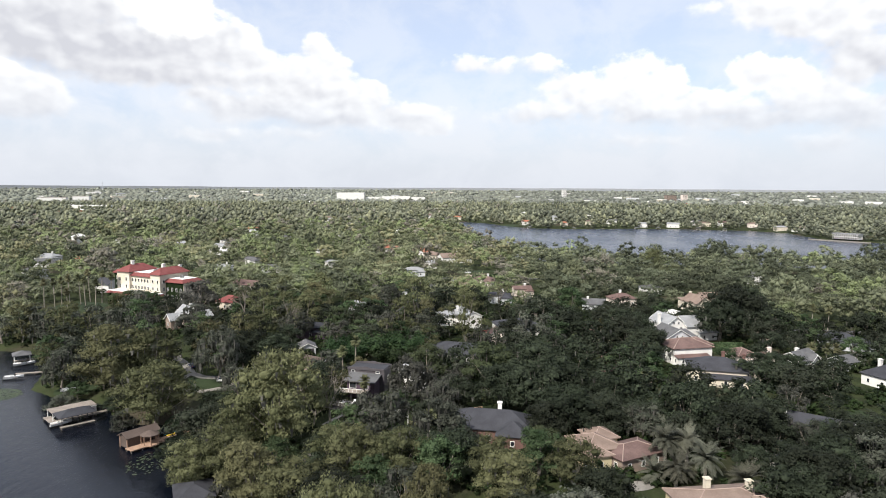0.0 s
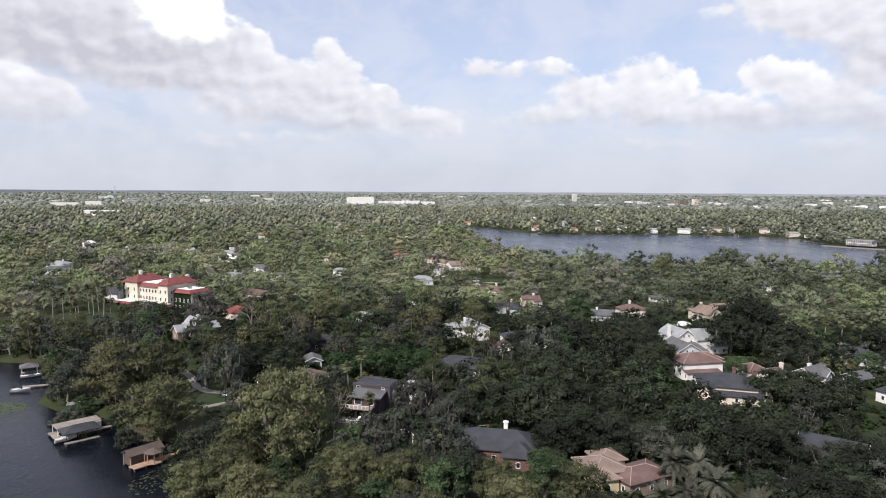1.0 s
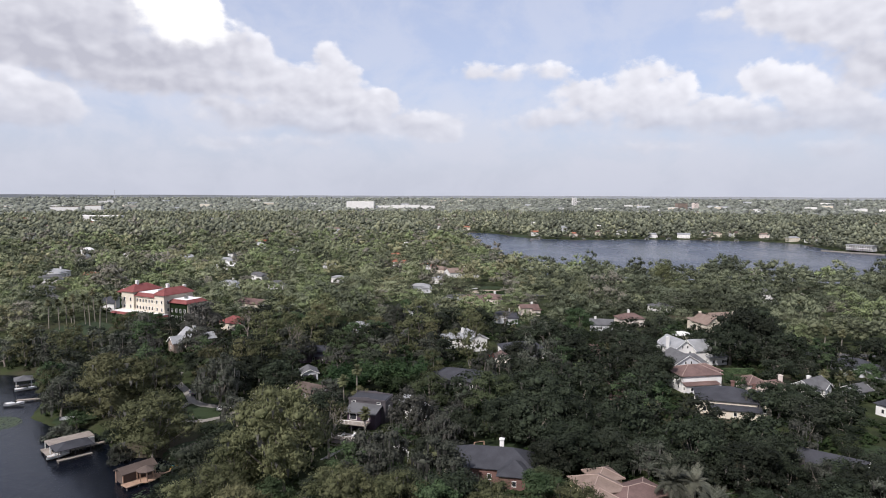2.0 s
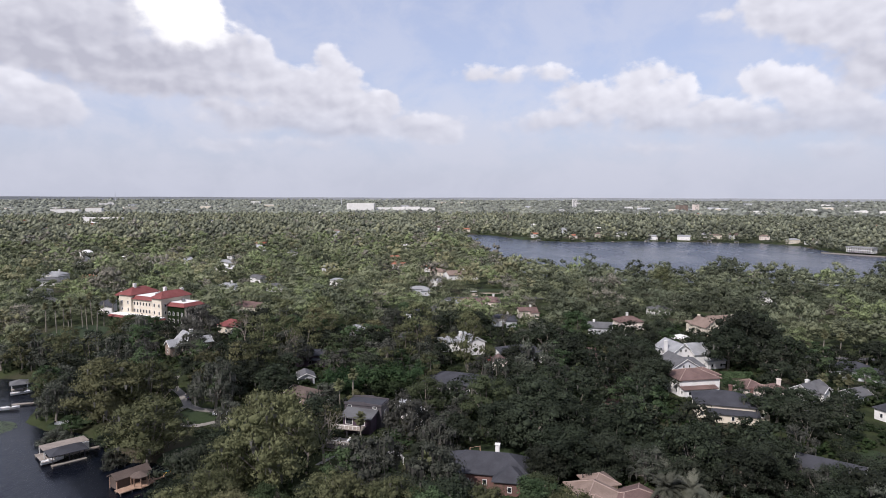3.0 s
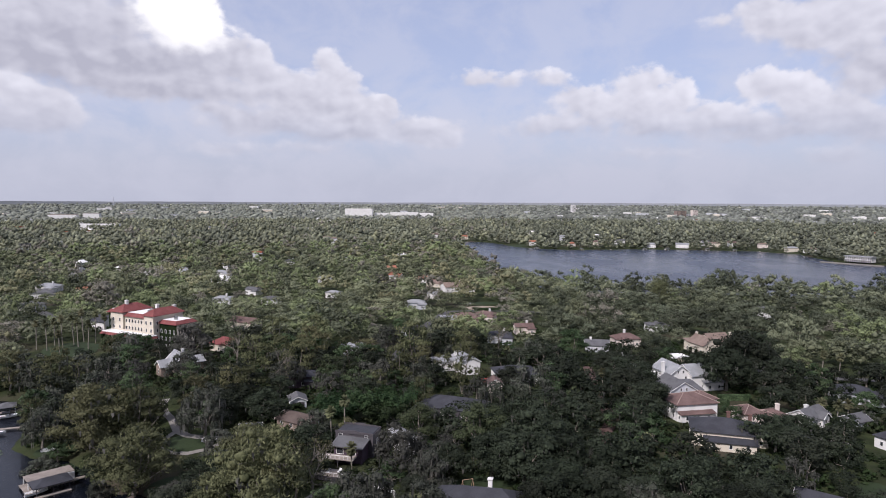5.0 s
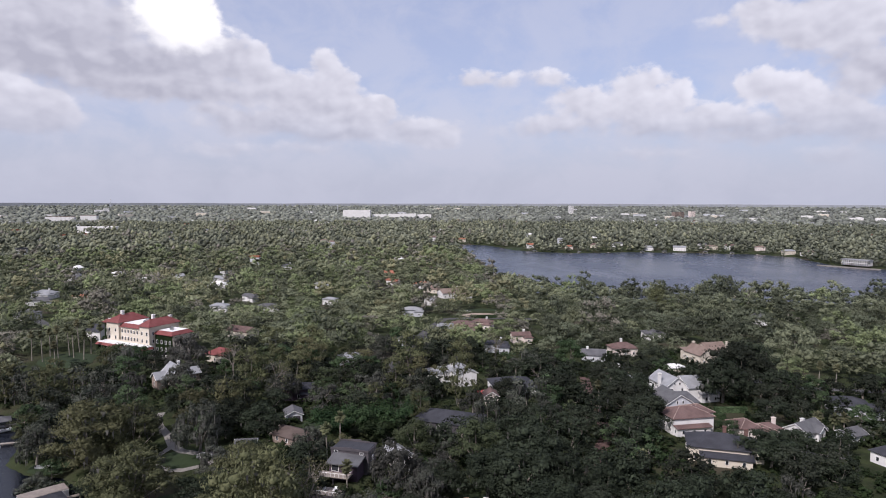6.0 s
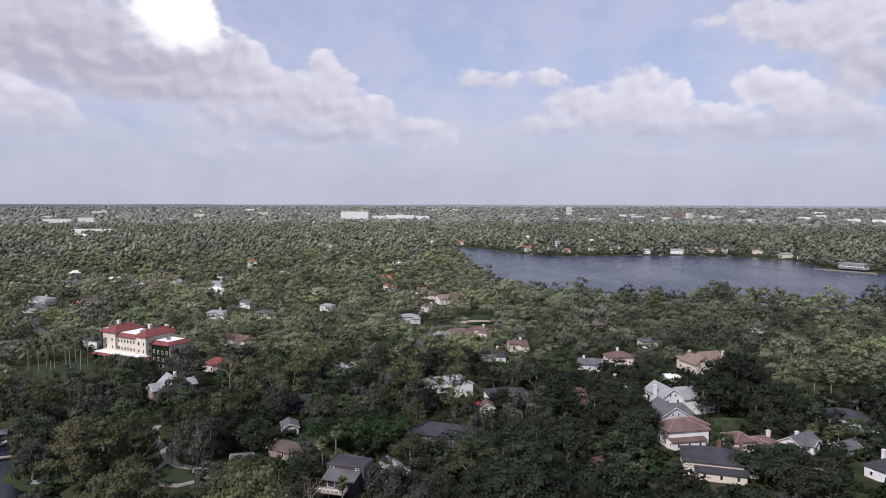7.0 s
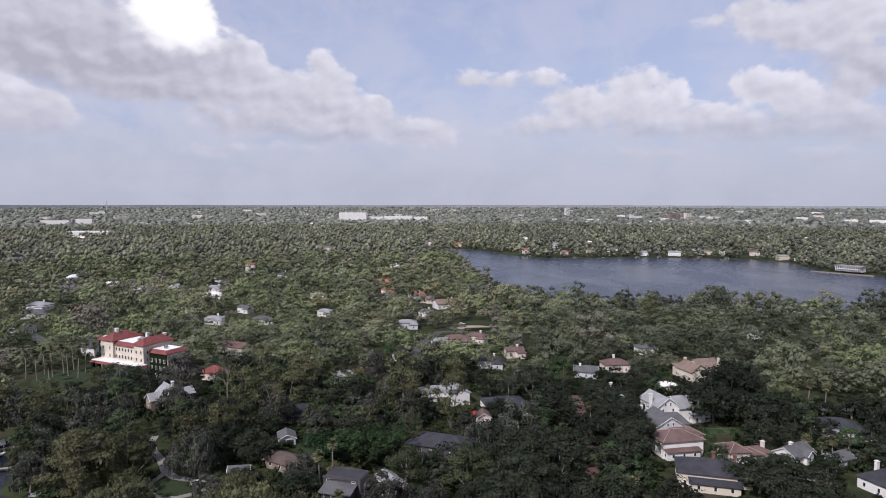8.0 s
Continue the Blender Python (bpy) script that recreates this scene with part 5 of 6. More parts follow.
part("gazebo_roof", Geo().prism([(1.2 + 2.4 * a, -3.3 + 2.4 * b) for a, b in octa], 3.1, 3.25).prism([(1.2 + 2.4 * a, -3.3 + 2.4 * b) for a, b in octa], 3.25, 4.1, 0.12).mesh("gazebo_roof", ROOF["brown"]), bb, None, "brown octagonal gazebo roof")
for a, b in octa:
    part("gazebo_post", Geo().box(1.2 + 2.1 * a, -3.3 + 2.1 * b, 0.8, 0.16, 0.16, 2.32).mesh("gazebo_post", NEWDECK), bb)
part("gazebo_platform", Geo().prism([(1.2 + 2.5 * a, -3.3 + 2.5 * b) for a, b in octa], 0.62, 0.83).mesh("gazebo_platform", NEWDECK), bb)
YARDS.append((-77, 164, -74, 156, 7))
for i, (mt, lb) in enumerate(((YELLOW_PAINT, "yellow plastic kayak on the dock"), (TEAL_PAINT, "teal plastic kayak on the dock"))):
    k = thing("kayak", pose(-70.8 - 0.75 * i, 169.0 + 0.5 * i, 0.98 + 0.0 * i, 0, 0, 52), lb, "kayak")
    g = Geo()
    vs, fs = [], []
    for j in range(9):
        u = j / 8
        r = 0.36 * math.sin(math.pi * (0.04 + 0.92 * u)) ** 0.7
        vs += [(u * 3.8 - 1.9, r * math.cos(a), 0.7 * r * math.sin(a)) for a in (0, 1.05, 2.1, 3.14, 4.19, 5.24)]
    for j in range(8):
        fs += [(j * 6 + a, j * 6 + (a + 1) % 6, j * 6 + 6 + (a + 1) % 6, j * 6 + 6 + a) for a in range(6)]
    part("hull", g.add(vs, fs + [tuple(range(5, -1, -1)), tuple(range(48, 54))]).mesh("hull", mt), k)
    part("seat_well", Geo().box(-0.2, 0, 0.17, 0.9, 0.36, 0.1).mesh("seat_well", BLACK_PAINT), k)


def dock(x, y, turn, length, width, label, roofed=False, material=DECK):
    d = thing("dock", pose(x, y, 0, 0, 0, turn), label, "dock")
    plank_deck(d, 0, length, -width / 2, width / 2, 0.7, material, boards=4)
    if roofed:
        for a in (length - 5.2, length - 0.3):
            for b in (-2.6, 2.6):
                part("roof_post", Geo().box(a, b, -2.5, 0.18, 0.18, 5.4).mesh("roof_post", TRIM), d)
        part("roof", roof_mesh(5.6, 6, 1.2, "hip", ROOF["grey"], 0.3), d, pose(length - 2.7, 0, 2.9))
    return d


dock(-140, 228, 200, 9, 1.6, "grey timber dock with lift among reeds")
dock(-151, 248, 215, 11, 2.0, "covered timber dock by the lawn", True)
boat(-146.5, 221.0, 0.25, 20, 6.0, BOAT_WHITE, "white motor boat moored at a dock")
boat(-154.0, 238.5, 0.2, 35, 7.0, BOAT_WHITE, "white motor boat with canvas top by dock", BLACK_PAINT)
boat(-118.5, 204.8, 1.0, 12, 4.6, BOAT_WHITE, "small white boat drawn up on the grass")
boat(-55.5, 128.5, 0.15, 60, 5.8, BOAT_WHITE, "white and teal boat beside the boat shed", TEAL_PAINT)
dock(-50, 130, 170, 8, 1.4, "short dock beside a boat shed")
for i, (x, y, t, l) in enumerate(((416, 1180, 265, 16), (489, 1052, 250, 18), (317, 1090, 265, 18), (214, 1076, 260, 20), (262, 1084, 270, 14), (352, 1090, 268, 16), (455, 1068, 255, 15), (510, 1020, 200, 14), (150, 1092, 230, 14), (36, 860, 0, 14), (42, 935, 10, 14), (46, 790, 0, 12))):
    if i == 0:
        y = 1084
    dock(x, y, t, l, 2.2, "pale timber dock with a roofed boat lift", i % 3 != 1)


def lily_patch(cx, cy, rx, ry, count, seed):
    """Floating leaves: one joined sheet of small discs."""
    r = np.random.default_rng(seed)
    g = Geo()
    for _ in range(count):
        a, k = r.uniform(0, 2 * math.pi), math.sqrt(r.random())
        x, y, s = cx + rx * k * math.cos(a), cy + ry * k * math.sin(a), r.uniform(0.12, 0.38)
        if water_gap([x], [y])[0] > -0.3:
            continue
        g.add([(x + s * math.cos(t) * r.uniform(0.8, 1), y + s * math.sin(t), 0.012 + 0.03 * r.random()) for t in np.linspace(0.3, 6.0, 7)], [tuple(range(7))])
    tagged(new("lily_pads", g.mesh("lily_pads", LILY)), "floating green lily pads near the shore", "lily pads", kind="stuff")


lily_patch(-142, 203, 9, 7, 1900, 1)
lily_patch(-110, 193, 8, 5, 420, 2)
lily_patch(-70, 153, 5, 7, 110, 3)


# ---- lawns, drives and streets ----
def patch(name, cx, cy, rx, ry, turn, material, label, category, lift=0.06, ragged=0.12):
    """A patch of surface that lies on the land."""
    r = np.random.default_rng(int(abs(cx) * 7 + abs(cy)))
    c, s = math.cos(radians(turn)), math.sin(radians(turn))
    vs, fs, n, rings = [(cx, cy)], [], 28, 5
    wob = 1 + ragged * np.convolve(np.tile(r.normal(0, 1, n), 3), np.ones(3) / 3, "same")[n:2 * n]
    for k in range(1, rings + 1):
        for i in range(n):
            a = 2 * math.pi * i / n
            px, py = rx * wob[i] * k / rings * math.cos(a), ry * wob[i] * k / rings * math.sin(a)
            vs.append((cx + c * px - s * py, cy + s * px + c * py))
    z = land(np.array([v[0] for v in vs]), np.array([v[1] for v in vs])) + lift
    fs = [(0, 1 + i, 1 + (i + 1) % n) for i in range(n)]
    for k in range(rings - 1):
        fs += [(1 + k * n + i, 1 + (k + 1) * n + i, 1 + (k + 1) * n + (i + 1) % n, 1 + k * n + (i + 1) % n) for i in range(n)]
    tagged(new(name, Geo().add([(x, y, h) for (x, y), h in zip(vs, z)], fs).mesh(name, material)), label, category, kind="structure")


def strip(name, line, width, material, label, category, lift=0.09, clear=0.0):
    """A road or path along a line, laid on the land."""
    pts = []
    for (ax, ay), (bx, by) in zip(line, line[1:]):
        k = max(1, int(math.hypot(bx - ax, by - ay) / 4))
        pts += [(ax + (bx - ax) * i / k, ay + (by - ay) * i / k) for i in range(k)]
    pts.append(line[-1])
    vs = []
    for i, (x, y) in enumerate(pts):
        a, b = pts[max(0, i - 1)], pts[min(len(pts) - 1, i + 1)]
        dx, dy = b[0] - a[0], b[1] - a[1]
        n = math.hypot(dx, dy)
        for s in (-1, 1):
            px, py = x - dy / n * s * width / 2, y + dx / n * s * width / 2
            vs.append((px, py, height(px, py) + lift))
    tagged(new(name, Geo().add(vs, [(2 * i + 1, 2 * i, 2 * i + 2, 2 * i + 3) for i in range(len(pts) - 1)]).mesh(name, material)), label, category, kind="structure")
    if clear:
        for (ax, ay), (bx, by) in zip(line, line[1:]):
            YARDS.append((ax, ay, bx, by, clear))


patch("lawn", -69, 181, 9, 6, 30, LAWN, "bright mown lawn behind the boathouse", "lawn")
patch("lawn", -116, 206, 8, 4, 20, LAWN, "mown waterside lawn", "lawn")
patch("lawn", -77, 208, 9, 7, 10, LAWN, "lawn inside a curving drive", "lawn")
patch("lawn", 113, 172, 7, 5, 40, LAWN, "mown lawn beside a white house", "lawn")
patch("lawn", -177, 318, 16, 12, -27, LAWN, "open hotel lawn with palms", "lawn")
patch("lawn", 131, 305, 10, 8, 10, LAWN, "small lawn below the cream villa", "lawn")
patch("lawn", -38, 234, 8, 6, 10, LAWN, "small back lawn near a garage", "lawn")
patch("lawn", -30, 600, 13, 15, 0, LAWN, "open lawn between tiled houses", "lawn")
patch("lawn", 26, 476, 15, 7, 10, LAWN, "roadside lawn", "lawn")
patch("sand_court", 26, 455, 12, 8, 8, SAND, "bare sandy court", "court", 0.12, 0.02)
patch("lawn", 14, 175, 8, 5, 0, LAWN, "shaded lawn behind the dark roof", "lawn")
patch("patio", 75, 143, 6, 4, 30, CONCRETE, "paved parking court under trees", "patio", 0.08, 0.03)
patch("patio", 40.4, 130, 4, 2.2, 20, CONCRETE, "pale terrace beside the yellow house", "patio", 0.08, 0.03)
patch("lawn", 112, 1150, 20, 26, 0, LAWN, "bright green lakeside point", "lawn")
YARDS += [(-72, 178, -66, 172, 5), (-118, 206, -122, 198, 5), (-74, 210, -66, 185, 9), (113, 172, 110, 165, 5), (-178, 324, -173, 302, 14), (130, 305, 126, 290, 8), (-38, 232, -36, 220, 4), (-30, 600, -28, 575, 12), (26, 465, 24, 440, 13), (14, 175, 12, 165, 5), (76, 143, 75, 141, 3), (41, 127, 40, 122, 3), (112, 1150, 110, 1110, 18)]
strip("road", [(40, 172), (50, 205), (60, 228), (60, 248), (66, 300)], 4.2, PAVER, "brick-paved street shaded by oaks", "street", clear=0.4)
strip("driveway", [(-100, 246), (-99, 240), (-95, 233), (-90, 227), (-87, 222), (-84, 217), (-79, 213), (-74, 211), (-68, 210), (-62, 211)], 2.6, CONCRETE, "curving pale concrete driveway", "driveway", 0.12, 2.0)
strip("driveway", [(-84, 217), (-86, 211), (-85, 205), (-80, 201), (-74, 200), (-68, 203), (-65, 208)], 2.2, CONCRETE, "looping garden drive", "driveway", 0.125)
strip("road", [(-24, 300), (-16, 345), (-8, 400), (2, 440), (30, 445), (70, 440)], 6.0, ASPHALT, "grey asphalt lane between gardens", "street", clear=4.5)
strip("road", [(110, 322), (128, 300), (150, 282), (190, 275)], 5.0, ASPHALT, "asphalt street by the cream villa", "street", clear=3)
strip("road", [(-300, 470), (-262, 430), (-232, 400)], 6.0, ASPHALT, "grey street beside white houses", "street", clear=5)
strip("path", [(-31, 168), (-27, 174), (-24, 181)], 1.4, CONCRETE, "pale garden path", "path")
strip("hedge_walk", [(112, 214), (128, 205)], 1.6, CONCRETE, "garden walk beside clipped hedge", "path")


# ---- vehicles ----
def car(x, y, turn, body, label):
    z = height(x, y) + 0.12
    c = thing("car", pose(x, y, z, 0, 0, turn), label, "car")
    prof = [(-2.2, 0.35), (-2.25, 0.75), (-2.1, 0.95), (-1.0, 1.0), (0.9, 0.98), (2.0, 0.85), (2.25, 0.6), (2.2, 0.35)]
    n = len(prof)
    vs = [(px, s * 0.88, pz) for s in (-1, 1) for px, pz in prof]
    part("body", Geo().add(vs, [tuple(range(n)), tuple(range(2 * n - 1, n - 1, -1))] + [(i, n + i, n + (i + 1) % n, (i + 1) % n) for i in range(n)]).mesh("body", body), c)
    part("cabin_glass", Geo().add([(-1.9, -0.82, 0.95), (1.1, -0.82, 0.95), (1.1, 0.82, 0.95), (-1.9, 0.82, 0.95), (-1.4, -0.66, 1.45), (0.3, -0.66, 1.45), (0.3, 0.66, 1.45), (-1.4, 0.66, 1.45)],
                                  [(4, 5, 6, 7), (0, 1, 5, 4), (1, 2, 6, 5), (2, 3, 7, 6), (3, 0, 4, 7)]).mesh("cabin_glass", PANE), c)
    part("roof", Geo().prism([(-1.42, -0.67), (0.32, -0.67), (0.32, 0.67), (-1.42, 0.67)], 1.45, 1.52, 0.94).mesh("roof", body), c)
    tyre = Geo().tube((0, -0.11, 0), (0, 0.11, 0), 0.33, 0.33, 14).mesh("tyre", TYRE)
    rim = Geo().tube((0, -0.12, 0), (0, 0.12, 0), 0.2, 0.2, 10).mesh("rim", CHROME)
    for px in (-1.4, 1.4):
        for s in (-1, 1):
            w = part("wheel", tyre, c, pose(px, s * 0.82, 0.33))
            part("rim", rim, w)
    for s in (-1, 1):
        part("headlight", Geo().box(2.12, s * 0.62, 0.62, 0.16, 0.34, 0.14).mesh("headlight", TRIM), c)
        part("tail_light", Geo().box(-2.2, s * 0.66, 0.68, 0.1, 0.3, 0.14).mesh("tail_light", RED_CLOTH), c)
    YARDS.append((x, y, x * 0.97, y * 0.97, 2.5))


car(-70, 207.5, 10, BOAT_WHITE, "white estate car parked on a driveway")
car(-86, 223, 125, BLUE_PAINT, "navy car parked on the curving driveway")
car(77, 143.5, 20, BLACK_PAINT, "black car parked under oaks")
car(-24.5, 172, 60, BLACK_PAINT, "dark car beside a garden path")
car(134, 297, -35, BOAT_WHITE, "white car parked by the street")
car(126, 301, 0, BLACK_PAINT, "black car parked by the street")
car(18, 466, 5, BOAT_WHITE, "white car parked by the lane")

# ---- garden things ----
sw = thing("swing_set", pose(9.5, 172.5, height(9.5, 172.5), 0, 0, 20), "wooden garden swing set on the lawn", "swing")
for a in (-1.4, 1.4):
    for b in (-0.9, 0.9):
        part("leg", Geo().tube((a, b, 0), (a, 0, 2.3), 0.07, 0.06, 6).mesh("leg", NEWDECK), sw)
part("crossbar", Geo().tube((-1.5, 0, 2.3), (1.5, 0, 2.3), 0.07, 0.07, 6).mesh("crossbar", NEWDECK), sw)
for a in (-0.6, 0.6):
    part("swing_seat", Geo().box(a, 0, 0.5, 0.5, 0.2, 0.04).tube((a - 0.22, 0, 0.52), (a - 0.22, 0, 2.3), 0.012, 0.012, 4).tube((a + 0.22, 0, 0.52), (a + 0.22, 0, 2.3), 0.012, 0.012, 4).mesh("swing_seat", BLACK_PAINT), sw)
YARDS.append((9.5, 172.5, 9, 163, 4))
pg = thing("pergola", pose(-11, 165, height(-11, 165), 0, 0, -60), "white slatted pergola over a stair", "pergola")
for a in (-2.4, 2.4):
    for b in (-1.4, 1.4):
        part("post", Geo().box(a, b, 0, 0.16, 0.16, 2.7).mesh("post", TRIM), pg)
slat = Geo().box(0, 0, 0, 0.1, 3.4, 0.16).mesh("slat", TRIM)
for i in range(12):
    part("slat", slat, pg, pose(-2.5 + i * 0.455, 0, 2.86))
for b in (-1.4, 1.4):
    part("beam", Geo().box(0, b, 2.7, 5.4, 0.12, 0.16).mesh("beam", TRIM), pg)
YARDS.append((-11, 165, -10, 150, 4))
dk = thing("garden_deck", pose(-26, 179, height(-26, 179) + 0.2, 0, 0, -14), "raised timber terrace below the charcoal house", "deck")
part("platform", Geo().box(0, 0, 0, 8, 4.5, 1.2).mesh("platform", WALL["dark"]), dk)
bmesh_board = Geo().box(0, 0, 0, 8.2, 0.4, 0.06).mesh("board", DECK)
for i in range(11):
    part("board", bmesh_board, dk, pose(0, -2.15 + i * 0.43, 1.2))
for i in range(9):
    part("baluster", Geo().box(-3.9 + i * 0.97, -2.25, 1.26, 0.07, 0.07, 0.9).mesh("baluster", TRIM), dk)
part("handrail", Geo().box(0, -2.25, 2.16, 8.1, 0.12, 0.07).mesh("handrail", TRIM), dk)
for a in (-1.6, 1.4):
    lounger = thing("sun_lounger", pose(-26 + a, 179.2, height(-26, 179) + 1.46, 0, 0, -14), "pale cushioned lounger on a timber terrace", "lounger")
    part("cushion", Geo().box(0, 0, 0.3, 0.7, 1.3, 0.14).mesh("cushion", TRIM), lounger)
    part("back_cushion", Geo().add([(-0.35, 0.6, 0.32), (0.35, 0.6, 0.32), (0.35, 1.1, 0.85), (-0.35, 1.1, 0.85), (-0.35, 0.75, 0.28), (0.35, 0.75, 0.28), (0.35, 1.2, 0.78), (-0.35, 1.2, 0.78)], [(0, 1, 2, 3), (7, 6, 5, 4), (0, 4, 5, 1), (2, 6, 7, 3), (1, 5, 6, 2), (0, 3, 7, 4)]).mesh("back_cushion", TRIM), lounger)
    for lx in (-0.3, 0.3):
        for ly in (-0.55, 0.55):
            part("leg", Geo().box(lx, ly, 0, 0.06, 0.06, 0.3).mesh("leg", DECK), lounger)
YARDS.append((20, 268, 19, 254, 4))
aw = thing("awning", pose(20, 268, height(20, 268), 0, 0, 15), "red canvas awning on posts beside a bungalow", "awning")
part("canvas", roof_mesh(5, 4, 0.9, "hip", RED_CLOTH, 0.3), aw, pose(0, 0, 2.4))
for a in (-2.3, 2.3):
    for b in (-1.8, 1.8):
        part("post", Geo().tube((a, b, 0), (a, b, 2.4), 0.05, 0.05, 6).mesh("post", TRIM), aw)

# hedges: clipped green walls of small sprays
for hx, hy, ht, hl in ((119, 213, -32, 16), (102, 246, -60, 10), (110, 250, 0, 12), (33, 445, 8, 26)):
    r = np.random.default_rng(int(hx))
    n = int(hl * 130)
    p = np.stack([r.uniform(-hl / 2, hl / 2, n), r.uniform(-0.8, 0.8, n), r.uniform(0.1, 2.0, n)], 1)
    face = r.integers(0, 3, n)
    p[face == 0, 2], p[face == 1, 1], p[face == 2, 1] = 2.0, -0.8, 0.8
    d = np.zeros((n, 3))
    d[face == 0, 2], d[face == 1, 1], d[face == 2, 1] = 1, -1, 1
    q = sprays(r, p, d, 0.3)
    hd = thing("hedge", pose(hx, hy, height(hx, hy), 0, 0, ht), "clipped dark green hedge", "hedge")
    part("foliage", bulk_mesh("foliage", q, np.zeros((0, 3), int), np.arange(len(q)).reshape(-1, 4), FRESH), hd)
    part("core", Geo().box(0, 0, 0, hl - 0.3, 1.4, 1.9).mesh("core", FRESH), hd)
    YARDS.append((hx, hy, hx * 0.95, hy * 0.95, 5))

# ---- far buildings ----
def slab_block(x, y, turn, w, d, h, wall, roof, label, rows=3, columns=10, name="building"):
    z = height(x, y)
    b = thing(name, pose(x, y, z, 0, 0, turn), label, "building")
    part("wall", Geo().box(0, 0, -1, w, d, h + 1).mesh("wall", WALL[wall]), b)
    part("roof", roof_mesh(w, d, 0.8, "flat", ROOF[roof]), b, pose(0, 0, h))
    big = Geo().box(0, 0, 0, w / columns * 0.6, 0.3, h / (rows + 1) * 0.5).mesh("window", PANE)
    for r in range(rows):
        for i in range(columns):
            part("window", big, b, pose(-w / 2 + (i + 0.5) * w / columns, -d / 2, (r + 0.6) * h / rows * 0.95))
    n = math.hypot(x, y)
    YARDS.append((x, y, x - x / n * 60, y - y / n * 60, max(w, d) * 0.5))
    return b


mall = slab_block(-405, 2915, 3, 118, 60, 34, "white", "white", "big blank white building above the far woods", 0, 4)
part("penthouse", Geo().box(35, 5, 26, 30, 20, 6).mesh("penthouse", WALL["white"]), mall)
for i in range(4):
    slab_block(-310 + i * 66, 2960 + 25 * (i % 2), 2, 62, 40, 15 + 2 * (i % 3), "white", "white", "long low white retail building", 0, 6)
slab_block(1018, 2965, 8, 44, 30, 29, "brown", "grey", "brown apartment block on the skyline", 6, 8)
slab_block(1085, 2980, 8, 22, 24, 32, "pink", "grey", "pale brown tower block on the skyline", 7, 5)
slab_block(640, 3500, 5, 22, 22, 44, "white", "white", "white tower block on the skyline", 8, 5)
slab_block(-1420, 2410, 14, 95, 30, 17, "white", "tan", "long cream building with tiled roof", 0, 12)
slab_block(-1330, 2440, 14, 55, 30, 21, "white", "tan", "cream building with terracotta roof", 0, 8)
slab_block(-860, 1610, 4, 100, 30, 12.5, "white", "white", "long white flat-roofed building", 0, 12)
r = np.random.default_rng(5)
for i in range(44):
    side = i % 3
    a = r.uniform(-0.60, -0.30) if side == 0 else (r.uniform(0.32, 0.60) if side == 1 else r.uniform(-0.3, 0.35))
    d = r.uniform(2900, 4300)
    slab_block(d * math.sin(a), d * math.cos(a), math.degrees(-a) + r.uniform(-20, 20), r.uniform(18, 60), r.uniform(20, 40), r.uniform(10.0, 14.0), ("white", "white", "cream", "grey")[i % 4], ("white", "silver")[i % 2], "pale warehouse on the far plain", 0, 4)
for x, y, h in ((-2080, 4050, 62), (-590, 3500, 48)):
    m = thing("radio_mast", pose(x, y, height(x, y)), "thin pale lattice mast on the skyline", "mast")
    part("pole", Geo().tube((0, 0, 0), (0, 0, h), 1.7, 0.9, 6).mesh("pole", WALL["grey"]), m)
    for k in range(3):
        part("platform", Geo().tube((0, 0, h * (0.6 + 0.15 * k)), (0, 0, h * (0.6 + 0.15 * k) + 2), 3.2, 3.2, 8).mesh("platform", WALL["grey"]), m)

# long lakefront mansion on its sea wall
mn = thing("mansion", pose(523, 853, 2.6, 0, 0, -58), "long white two-storey lakefront mansion with galleries", "house")
part("wall", Geo().box(0, 4, 0, 31, 10, 6.6).mesh("wall", WALL["white"]), mn)
part("roof", roof_mesh(33, 14, 0.7, "flat", ROOF["silver"]), mn, pose(0, 2, 6.6))
part("gallery_floor", Geo().box(0, -2.9, 3.1, 31, 3.6, 0.4).mesh("gallery_floor", TRIM), mn)
col = Geo().box(0, 0, 0, 0.5, 0.5, 6.6).mesh("column", TRIM)
for i in range(12):
    part("column", col, mn, pose(-15 + i * 2.72, -4.4, 0))
for i in range(11):
    for z in (1.6, 4.9):
        part("window", Geo().box(-13.6 + i * 2.72, -1.05, z - 1.1, 1.7, 0.2, 2.0).mesh("window", PANE), mn)
tagged(new("sea_wall", Geo().box(0, 0, -3, 74, 1.2, 4.6).mesh("sea_wall", CONCRETE)), "pale concrete sea wall along the lake", "wall", kind="structure").matrix_basis = pose(508, 845, 0, 0, 0, -52)
YARDS.append((523, 853, 498, 828, 17))

OPEN = list(YARDS[HOUSE_YARDS:])

